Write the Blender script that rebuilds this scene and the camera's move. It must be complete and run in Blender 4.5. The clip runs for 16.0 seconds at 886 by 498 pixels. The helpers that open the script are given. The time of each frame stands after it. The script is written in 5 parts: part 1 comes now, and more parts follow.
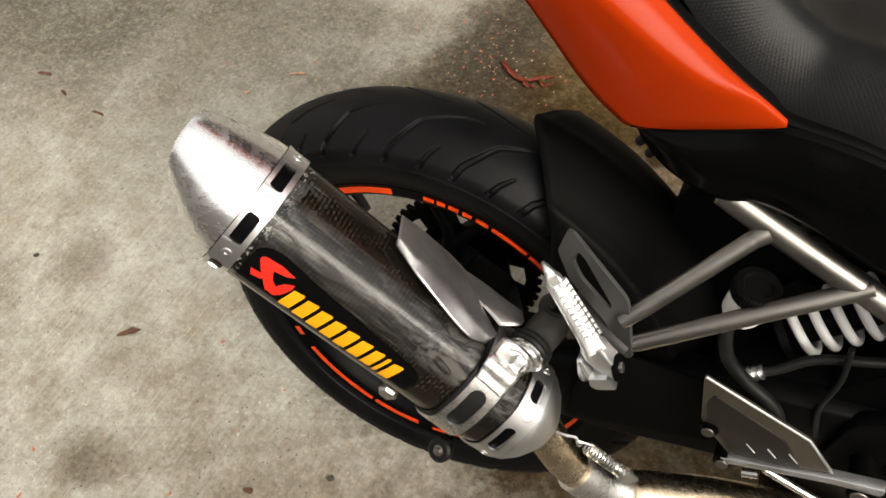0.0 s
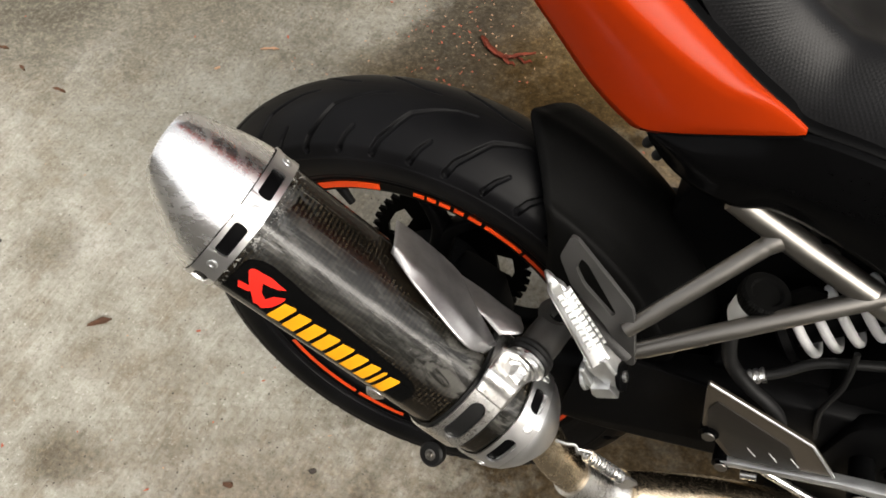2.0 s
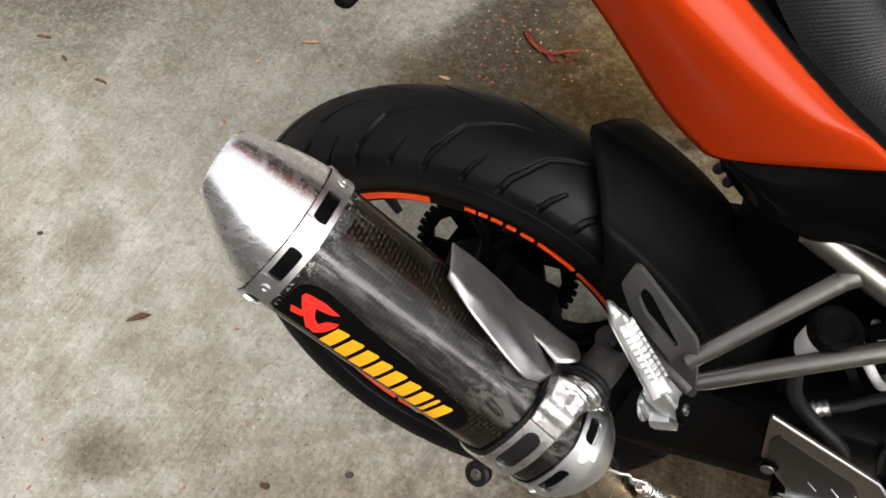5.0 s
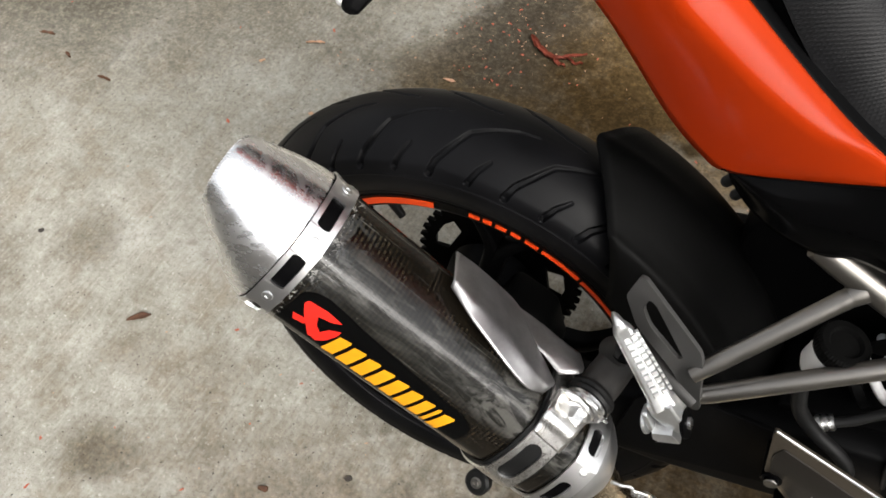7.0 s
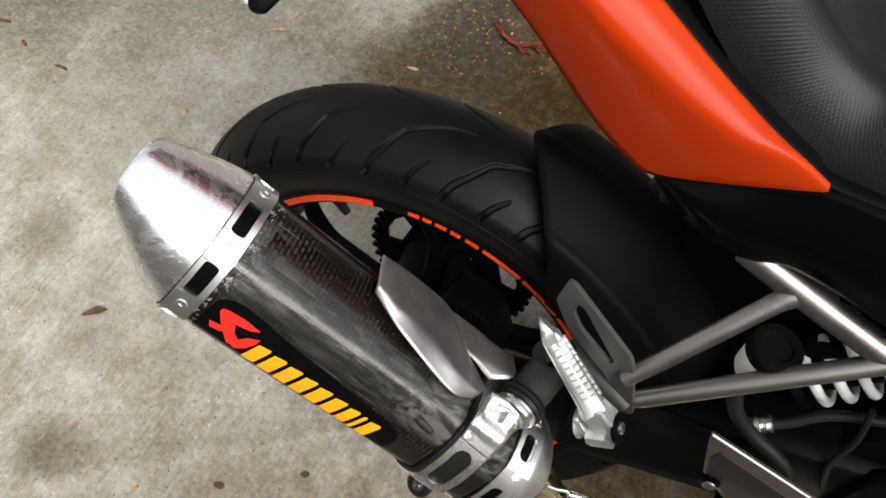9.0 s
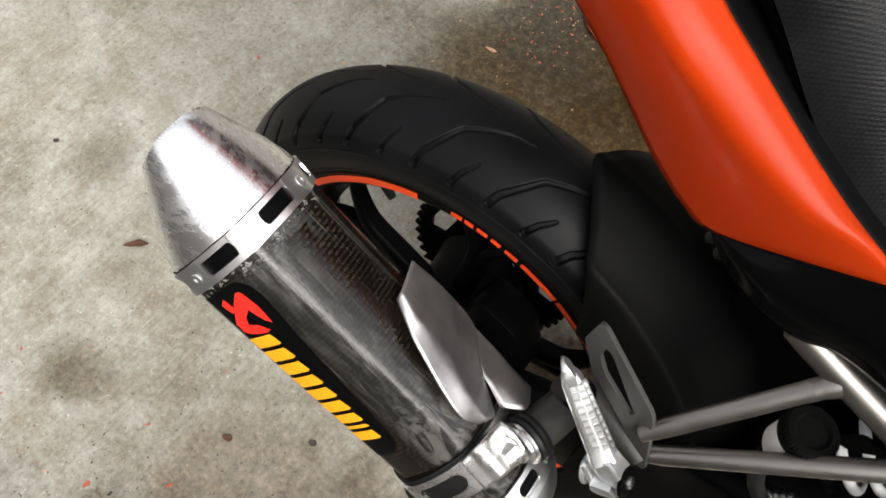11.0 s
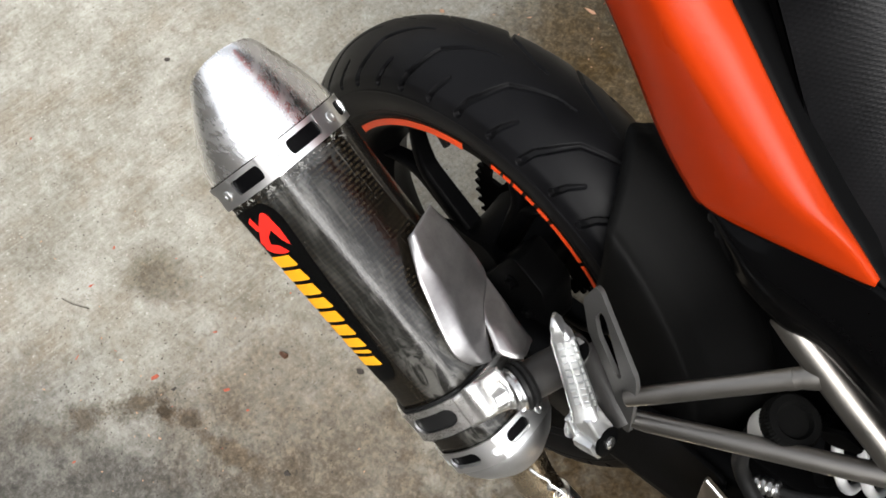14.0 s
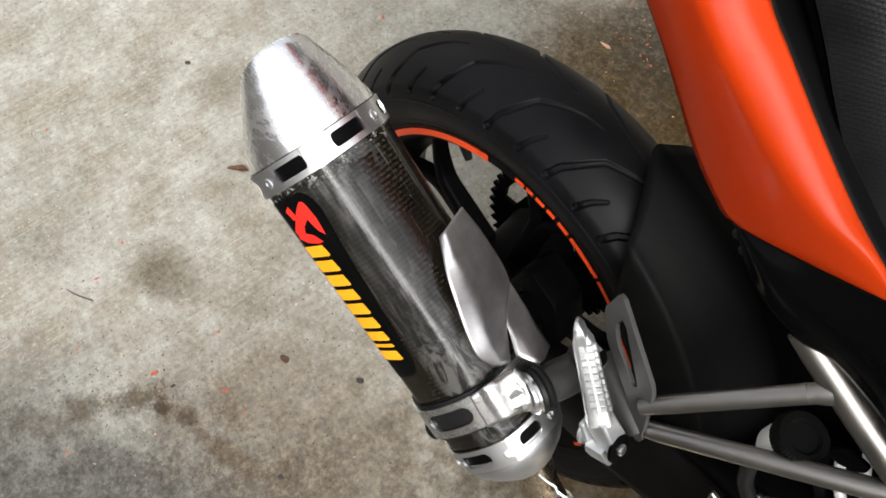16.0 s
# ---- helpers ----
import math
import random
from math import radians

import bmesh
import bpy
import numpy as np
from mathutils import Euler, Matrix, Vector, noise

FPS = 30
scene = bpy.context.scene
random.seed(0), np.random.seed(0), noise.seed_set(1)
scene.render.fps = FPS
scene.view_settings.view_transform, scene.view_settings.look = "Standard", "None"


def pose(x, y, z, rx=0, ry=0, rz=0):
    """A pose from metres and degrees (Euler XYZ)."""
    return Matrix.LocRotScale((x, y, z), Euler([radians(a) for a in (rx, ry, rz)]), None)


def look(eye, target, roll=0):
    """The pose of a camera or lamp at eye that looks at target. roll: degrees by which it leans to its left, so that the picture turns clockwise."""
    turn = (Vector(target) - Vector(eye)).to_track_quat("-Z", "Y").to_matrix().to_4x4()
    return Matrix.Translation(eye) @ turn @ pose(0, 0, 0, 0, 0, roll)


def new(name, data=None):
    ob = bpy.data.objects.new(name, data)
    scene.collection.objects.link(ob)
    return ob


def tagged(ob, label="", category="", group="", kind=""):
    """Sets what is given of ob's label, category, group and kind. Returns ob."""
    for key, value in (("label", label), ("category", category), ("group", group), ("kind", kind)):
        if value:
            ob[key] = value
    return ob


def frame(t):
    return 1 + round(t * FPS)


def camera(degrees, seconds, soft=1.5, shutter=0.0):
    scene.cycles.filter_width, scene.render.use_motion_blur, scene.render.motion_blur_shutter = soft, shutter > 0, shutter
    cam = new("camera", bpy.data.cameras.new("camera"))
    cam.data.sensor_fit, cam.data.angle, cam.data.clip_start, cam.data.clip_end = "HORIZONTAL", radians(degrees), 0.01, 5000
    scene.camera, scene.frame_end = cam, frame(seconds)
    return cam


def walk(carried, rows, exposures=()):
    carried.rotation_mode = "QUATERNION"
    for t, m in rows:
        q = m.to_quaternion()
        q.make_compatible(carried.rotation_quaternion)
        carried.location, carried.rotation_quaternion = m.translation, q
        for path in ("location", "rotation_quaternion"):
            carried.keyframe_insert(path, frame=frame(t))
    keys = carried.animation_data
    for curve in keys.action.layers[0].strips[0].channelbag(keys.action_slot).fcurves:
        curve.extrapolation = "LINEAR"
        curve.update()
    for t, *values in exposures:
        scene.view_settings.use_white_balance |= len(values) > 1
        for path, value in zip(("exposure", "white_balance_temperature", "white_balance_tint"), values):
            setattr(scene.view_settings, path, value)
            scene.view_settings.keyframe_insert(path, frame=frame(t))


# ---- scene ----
cam = camera(57.14, 16.0, soft=1.7)
PATH = [
    (0.0, 0.2641, -0.4097, 1.2401, 33.220, 3.457, 23.598),
    (0.5, 0.2537, -0.3981, 1.2338, 31.710, 3.267, 23.141),
    (1.0, 0.2241, -0.3878, 1.2310, 30.956, 1.976, 24.016),
    (1.5, 0.2240, -0.3770, 1.2330, 30.509, 2.120, 22.840),
    (2.0, 0.2219, -0.3755, 1.2315, 30.635, 1.667, 22.092),
    (2.5, 0.2192, -0.3724, 1.2340, 30.627, 2.291, 22.180),
    (3.0, 0.2142, -0.3614, 1.2296, 29.941, 2.563, 20.737),
    (3.5, 0.2052, -0.3661, 1.2279, 29.493, 2.252, 22.641),
    (4.0, 0.2007, -0.3643, 1.2293, 29.488, 2.382, 23.659),
    (4.5, 0.1939, -0.3565, 1.2288, 29.660, 2.833, 24.179),
    (4.7, 0.1881, -0.3522, 1.2302, 29.545, 2.775, 24.084),
    (7.0, 0.1786, -0.3414, 1.2289, 29.490, 2.331, 24.889),
    (7.5, 0.1811, -0.3378, 1.2279, 29.736, 2.268, 22.765),
    (8.0, 0.1679, -0.3375, 1.2231, 28.802, 1.877, 24.082),
    (8.5, 0.1758, -0.3195, 1.2173, 28.046, 1.106, 23.680),
    (9.0, 0.2140, -0.3016, 1.2211, 28.270, 1.823, 24.298),
    (9.2, 0.2139, -0.2963, 1.2252, 28.337, 1.404, 24.849),
    (11.3, 0.2008, -0.2536, 1.2065, 25.695, 0.899, 35.099),
    (11.5, 0.1898, -0.2559, 1.2052, 25.030, 0.590, 32.442),
    (12.0, 0.1732, -0.2632, 1.2039, 24.233, 0.506, 32.223),
    (12.5, 0.1849, -0.2458, 1.2085, 24.609, 1.112, 31.386),
    (13.0, 0.2315, -0.2284, 1.2239, 23.298, 3.396, 37.906),
    (13.5, 0.2639, -0.2192, 1.2284, 22.923, 4.582, 43.295),
    (14.0, 0.2740, -0.2241, 1.2323, 23.487, 4.673, 44.435),
    (14.5, 0.2846, -0.2310, 1.2335, 23.746, 4.323, 45.340),
    (15.0, 0.2954, -0.2406, 1.2317, 24.294, 3.901, 46.389),
    (15.5, 0.2969, -0.2499, 1.2307, 24.505, 4.091, 46.923),
    (16.0, 0.2724, -0.2684, 1.2415, 25.840, 2.170, 47.584),
]
walk(cam, [(t, pose(*row)) for t, *row in PATH], exposures=((0.0, 1.29, 7150, 10), (1.5, 1.3, 6950, 10), (3.5, 1.32, 6600, 10), (9.2, 1.34, 6500, 10), (11.3, 1.39, 6500, 10), (13.0, 1.44, 6400, 10), (14.5, 1.46, 6350, 10), (16.0, 1.46, 6350, 10)))

# ---- light ----
world = bpy.data.worlds.new("world")
scene.world = world
world.use_nodes = True
wn, wl = world.node_tree.nodes, world.node_tree.links
sky = wn.new("ShaderNodeTexSky")
sky.sky_type, sky.sun_disc = "NISHITA", False
sky.sun_elevation, sky.sun_rotation = radians(43), radians(124)
sky.air_density, sky.dust_density, sky.ozone_density = 1.0, 3.0, 1.0
grey = wn.new("ShaderNodeHueSaturation")
grey.inputs["Saturation"].default_value = 0.12
wl.new(sky.outputs[0], grey.inputs["Color"])
wl.new(grey.outputs[0], wn["Background"].inputs["Color"])
wn["Background"].inputs["Strength"].default_value = 0.14
sun_data = bpy.data.lights.new("sun", "SUN")
sun_data.energy, sun_data.angle, sun_data.color = 1.05, radians(45), (1.0, 0.94, 0.85)
sun = new("sun", sun_data)
sun.matrix_world = look((3.7, -2.5, 4.2), (0.0, 0.0, 0.0))


# ---- materials ----
class Mat:
    """A node material with a few short cuts."""

    def __init__(self, name, color=(0.5, 0.5, 0.5), rough=0.5, metal=0.0, coat=0.0, spec=0.5, aniso=0.0):
        self.mat = bpy.data.materials.new(name)
        self.mat.use_nodes = True
        self.nodes, self.links = self.mat.node_tree.nodes, self.mat.node_tree.links
        self.bsdf = self.nodes["Principled BSDF"]
        self.set("Base Color", (*color, 1)), self.set("Roughness", rough), self.set("Metallic", metal)
        self.set("Coat Weight", coat), self.set("Specular IOR Level", spec), self.set("Anisotropic", aniso)
        self.coords = self.nodes.new("ShaderNodeTexCoord").outputs["Object"]

    def set(self, key, value):
        self.bsdf.inputs[key].default_value = value

    def link(self, out, key):
        self.links.new(out, self.bsdf.inputs[key])

    def node(self, kind, **inputs):
        n = self.nodes.new(kind)
        for key, value in inputs.items():
            key = key.replace("_", " ")
            if hasattr(value, "is_output"):
                self.links.new(value, n.inputs[key])
            else:
                n.inputs[key].default_value = value
        return n

    def scaled(self, x, y, z, turn=(0, 0, 0)):
        n = self.nodes.new("ShaderNodeMapping")
        n.inputs["Scale"].default_value = (x, y, z)
        n.inputs["Rotation"].default_value = turn
        self.links.new(self.coords, n.inputs["Vector"])
        return n.outputs[0]

    def noise(self, scale, detail=4, rough=0.55, vector=None):
        n = self.node("ShaderNodeTexNoise", Scale=scale, Detail=detail, Roughness=rough, Vector=vector or self.coords)
        return n.outputs["Fac"]

    def ramp(self, fac, *stops):
        n = self.nodes.new("ShaderNodeValToRGB")
        while len(n.color_ramp.elements) < len(stops):
            n.color_ramp.elements.new(0.5)
        for e, (at, c) in zip(n.color_ramp.elements, stops):
            e.position, e.color = at, (*c, 1) if hasattr(c, "__len__") else (c, c, c, 1)
        self.links.new(fac, n.inputs[0])
        return n.outputs[0]

    def mix(self, fac, a, b, mode="MIX"):
        n = self.nodes.new("ShaderNodeMix")
        n.data_type, n.blend_type = "RGBA", mode
        for i, value in ((0, fac), (6, a), (7, b)):
            if hasattr(value, "is_output"):
                self.links.new(value, n.inputs[i])
            elif i == 0:
                n.inputs[i].default_value = value
            else:
                n.inputs[i].default_value = (*value, 1)
        return n.outputs[2]

    def math(self, op, a, b=0.0, c=0.0):
        n = self.nodes.new("ShaderNodeMath")
        n.operation = op
        for i, value in enumerate((a, b, c)):
            if hasattr(value, "is_output"):
                self.links.new(value, n.inputs[i])
            else:
                n.inputs[i].default_value = value
        return n.outputs[0]

    def bump(self, height, strength=0.3, distance=0.001):
        n = self.node("ShaderNodeBump", Strength=strength, Distance=distance, Height=height)
        before = self.bsdf.inputs["Normal"].links
        if before:
            self.links.new(before[0].from_socket, n.inputs["Normal"])
        self.links.new(n.outputs[0], self.bsdf.inputs["Normal"])
        return n


def painted(name, color, rough, metal=0.0, spread=0.25, grain=350, coat=0.0, spec=0.5, bump=0.1):
    """A plain surface with fine grain, broad unevenness and worn gloss."""
    m = Mat(name, color, rough, metal, coat, spec)
    broad, fine = m.noise(14, 4), m.noise(grain, 3)
    both = m.math("ADD", m.math("MULTIPLY", broad, 0.6), m.math("MULTIPLY", fine, 0.4))
    lo, hi = [c * (1 - spread) for c in color], [min(1, c * (1 + spread)) for c in color]
    m.link(m.ramp(both, (0.3, lo), (0.7, hi)), "Base Color")
    m.link(m.ramp(both, (0.3, max(0.02, rough - 0.08)), (0.7, min(1, rough + 0.1))), "Roughness")
    if bump:
        m.bump(fine, bump, 0.0006)
    return m


def make_rubber():
    m = Mat("tyre_rubber", (0.02, 0.02, 0.021), 0.45, spec=0.12)
    broad, fine, dust = m.noise(9, 5), m.noise(700, 2), m.noise(40, 6, 0.7)
    m.link(m.ramp(m.math("ADD", m.math("MULTIPLY", broad, 0.6), m.math("MULTIPLY", dust, 0.4)), (0.35, (0.0014, 0.0014, 0.0017)), (0.7, (0.0055, 0.0055, 0.0063))), "Base Color")
    m.link(m.ramp(broad, (0.3, 0.36), (0.7, 0.52)), "Roughness")
    m.bump(fine, 0.15, 0.0004)
    return m.mat


def make_carbon():
    """Twill weave under a scuffed clear coat."""
    m = Mat("carbon_fibre", (0.02, 0.02, 0.02), 0.32, spec=0.14, coat=0.5)
    uv = m.nodes.new("ShaderNodeUVMap").outputs[0]
    split = m.node("ShaderNodeSeparateXYZ", Vector=uv)
    along, round_ = split.outputs[0], split.outputs[1]
    x, y = m.math("MULTIPLY", along, 500.0), m.math("MULTIPLY", round_, 500.0)
    # 2/2 twill: warp on top where (floor x + floor y) mod 4 < 2
    step = m.math("FLOORED_MODULO", m.math("ADD", m.math("FLOOR", x), m.math("FLOOR", y)), 4.0)
    over = m.math("LESS_THAN", step, 1.5)
    hx = m.math("SINE", m.math("MULTIPLY", m.math("FRACT", x), math.pi))
    hy = m.math("SINE", m.math("MULTIPLY", m.math("FRACT", y), math.pi))
    tow = m.math("ADD", m.math("MULTIPLY", over, hx), m.math("MULTIPLY", m.math("SUBTRACT", 1.0, over), hy))
    patch = m.ramp(m.noise(26, 3), (0.35, 0.35), (0.65, 1.0))
    band = m.math("LESS_THAN", m.math("FRACT", m.math("MULTIPLY", x, 0.5)), 0.5)
    check = m.math("LESS_THAN", m.math("FLOORED_MODULO", m.math("ADD", m.math("FLOOR", m.math("MULTIPLY", x, 0.5)), m.math("FLOOR", m.math("MULTIPLY", y, 0.5))), 2.0), 0.5)
    ply = m.math("MULTIPLY", band, m.math("MULTIPLY_ADD", check, 0.4, 0.6))

    def stretched(a, b, turn, scale, detail=5, rough=0.6, bend=0.0):
        n = m.nodes.new("ShaderNodeMapping")
        n.inputs["Scale"].default_value, n.inputs["Rotation"].default_value = (a, b, 1), (0, 0, turn)
        m.links.new(uv, n.inputs["Vector"])
        t = m.node("ShaderNodeTexNoise", Scale=scale, Detail=detail, Roughness=rough, Distortion=bend, Vector=n.outputs[0])
        return t.outputs["Fac"]

    # outward flank: milky sky reflection painted into the colour, with scuff swirls and long scratches
    flank = m.math("MULTIPLY", m.ramp(round_, (0.096, 0.0), (0.108, 1.0)), m.ramp(round_, (0.138, 1.0), (0.152, 0.0)))
    weave = m.mix(m.math("MULTIPLY", m.math("MULTIPLY", ply, patch), m.math("MULTIPLY_ADD", flank, -0.5, 1.0)), (0.002, 0.0019, 0.0017), (0.024, 0.018, 0.011))
    sky_haze = m.math("MULTIPLY", m.ramp(stretched(9, 22, 0.1, 1.0, 5, 0.6, 0.8), (0.26, 0.0), (0.5, 1.0)), flank)
    swirl = m.ramp(stretched(20, 95, 0.22, 1.0, 6, 0.6, 0.9), (0.5, 0.0), (0.64, 1.0))
    swirl = m.math("MULTIPLY", m.math("MULTIPLY", swirl, flank), m.ramp(stretched(6, 14, 0, 1.0), (0.36, 0.0), (0.54, 1.0)))
    scratch = m.math("MULTIPLY", m.ramp(stretched(9, 420, -0.07, 1.0, 4, 0.6, 0.3), (0.63, 0.0), (0.68, 1.0)), m.ramp(stretched(11, 20, 0, 1.0), (0.44, 0.15), (0.6, 1.0)))
    nick = m.ramp(stretched(150, 90, 0.6, 1.0, 5, 0.7, 1.5), (0.68, 0.0), (0.72, 1.0))
    color = m.mix(m.math("MULTIPLY", sky_haze, 0.45), weave, (0.009, 0.009, 0.0075))
    color = m.mix(m.math("MULTIPLY", swirl, 0.2), color, (0.24, 0.235, 0.21))
    color = m.mix(m.math("MULTIPLY", scratch, 0.2), color, (0.4, 0.39, 0.36))
    color = m.mix(m.math("MULTIPLY", nick, 0.5), color, (0.3, 0.29, 0.27))
    # lacquer lifted and chipped beside the rear collar; a painted pale reflection before the clamp
    lifted = m.math("MULTIPLY", m.ramp(m.math("ADD", along, 0.02), (0.028, 1.0), (0.062, 0.0)), m.ramp(stretched(60, 75, 0.4, 1.0, 5, 0.65, 1.2), (0.46, 0.0), (0.56, 1.0)))
    lifted = m.math("MULTIPLY", lifted, m.math("MULTIPLY", m.ramp(round_, (0.07, 0.0), (0.085, 1.0)), m.ramp(round_, (0.138, 1.0), (0.15, 0.0))))
    color = m.mix(m.math("MULTIPLY", lifted, 0.2), color, (0.2, 0.21, 0.21))
    flakes = m.math("MULTIPLY", m.ramp(along, (0.006, 1.0), (0.018, 0.0)), m.ramp(stretched(240, 200, 0, 1.0, 4, 0.7, 1.0), (0.57, 0.0), (0.6, 1.0)))
    color = m.mix(m.math("MULTIPLY", flakes, 0.6), color, (0.5, 0.49, 0.46))
    clamp_glare = m.math("MULTIPLY", m.math("MULTIPLY", m.ramp(along, (0.14, 0.0), (0.18, 1.0)), flank), m.ramp(stretched(30, 70, 0.5, 1.0, 4, 0.6, 1.8), (0.45, 0.0), (0.58, 1.0)))
    color = m.mix(m.math("MULTIPLY", clamp_glare, 0.18), color, (0.34, 0.33, 0.3))
    m.link(color, "Base Color")
    m.link(m.ramp(sky_haze, (0.0, 0.24), (1.0, 0.45)), "Roughness")
    m.set("Coat Weight", 0.5)
    m.set("Coat IOR", 1.52)
    m.link(m.ramp(m.math("ADD", m.math("MULTIPLY", sky_haze, 0.6), m.math("MULTIPLY", m.noise(14, 5, 0.65), 0.4)), (0.1, 0.1), (0.8, 0.22)), "Coat Roughness")
    m.bump(tow, 0.1, 0.0004)
    m.bump(m.noise(30, 4), 0.1, 0.0015)
    m.bump(scratch, 0.2, 0.0003)
    # the flank's lacquer is wavy, so that it breaks up what it mirrors
    wave = m.math("MULTIPLY", stretched(20, 46, 0.35, 1.0, 1.5, 0.4, 1.4), flank)
    ripple = m.bump(wave, 0.35, 0.003)
    m.links.new(ripple.outputs[0], m.bsdf.inputs["Coat Normal"])
    return m.mat


def make_brushed(name, color, rough, grain=(20, 400, 400), marks=0.3, aniso=0.0, bump=0.015, wear=0.1):
    m = Mat(name, color, rough, 1.0, aniso=aniso)
    hair = m.noise(1.0, 4, 0.6, m.scaled(*grain))
    smear = m.noise(28, 5, 0.65)
    m.link(m.ramp(smear, (0.35, [c * (1 - marks) for c in color]), (0.62, color)), "Base Color")
    m.link(m.ramp(m.math("ADD", m.math("MULTIPLY", hair, 0.5), m.math("MULTIPLY", smear, 0.5)), (0.35, max(0.05, rough - wear)), (0.65, rough + wear)), "Roughness")
    m.bump(hair, bump, 0.0004)
    return m.mat


def make_cap():
    """Spun aluminium with milky smears and fine scratches."""
    m = Mat("spun_aluminium", (0.86, 0.86, 0.86), 0.32, 1.0)
    smear = m.node("ShaderNodeTexNoise", Scale=24.0, Detail=5.0, Roughness=0.6, Distortion=2.5, Vector=m.coords).outputs["Fac"]
    hair = m.noise(1.0, 4, 0.6, m.scaled(60, 500, 300, (0.3, 0.6, 0.1)))
    m.link(m.ramp(smear, (0.38, (0.9, 0.9, 0.905)), (0.52, (0.93, 0.93, 0.93)), (0.66, (0.97, 0.97, 0.965))), "Base Color")
    m.link(m.ramp(m.math("ADD", m.math("MULTIPLY", smear, 0.6), m.math("MULTIPLY", hair, 0.4)), (0.36, 0.2), (0.5, 0.27), (0.68, 0.4)), "Roughness")
    m.bump(m.ramp(hair, (0.66, 0.0), (0.7, 1.0)), 0.1, 0.0003)
    m.bump(m.noise(60, 3), 0.03, 0.001)
    return m.mat


def make_seat():
    """Black vinyl with a fine woven emboss."""
    m = Mat("seat_vinyl", (0.02, 0.02, 0.021), 0.34, spec=0.12)
    uv = m.nodes.new("ShaderNodeUVMap").outputs[0]
    turned = m.nodes.new("ShaderNodeMapping")
    turned.inputs["Rotation"].default_value = (0, 0, radians(45))
    m.links.new(uv, turned.inputs["Vector"])
    cell = m.node("ShaderNodeTexVoronoi", Vector=turned.outputs[0], Scale=1 / 0.0025, Randomness=0.12)
    dimple = m.ramp(cell.outputs["Distance"], (0.15, 0.0), (0.5, 1.0))
    m.link(m.ramp(m.noise(12, 5), (0.35, (0.003, 0.003, 0.0033)), (0.7, (0.007, 0.007, 0.0077))), "Base Color")
    m.link(m.ramp(m.noise(25, 4), (0.35, 0.28), (0.7, 0.42)), "Roughness")
    m.bump(dimple, 0.13, 0.0006)
    m.bump(m.noise(500, 2), 0.1, 0.0004)
    return m.mat


def make_orange():
    m = Mat("orange_paint", (0.78, 0.075, 0.012), 0.3, 0.0, coat=0.08, spec=0.05)
    m.set("Coat Roughness", 0.09)
    flake = m.noise(900, 2)
    m.link(m.mix(m.ramp(m.noise(6, 3), (0.35, 0.0), (0.7, 1.0)), (0.31, 0.0225, 0.0021), (0.38, 0.0295, 0.0027)), "Base Color")
    m.link(m.ramp(m.noise(11, 5), (0.4, 0.26), (0.7, 0.4)), "Roughness")
    m.bump(m.noise(16, 3), 0.05, 0.002)
    m.bump(flake, 0.03, 0.0003)
    return m.mat


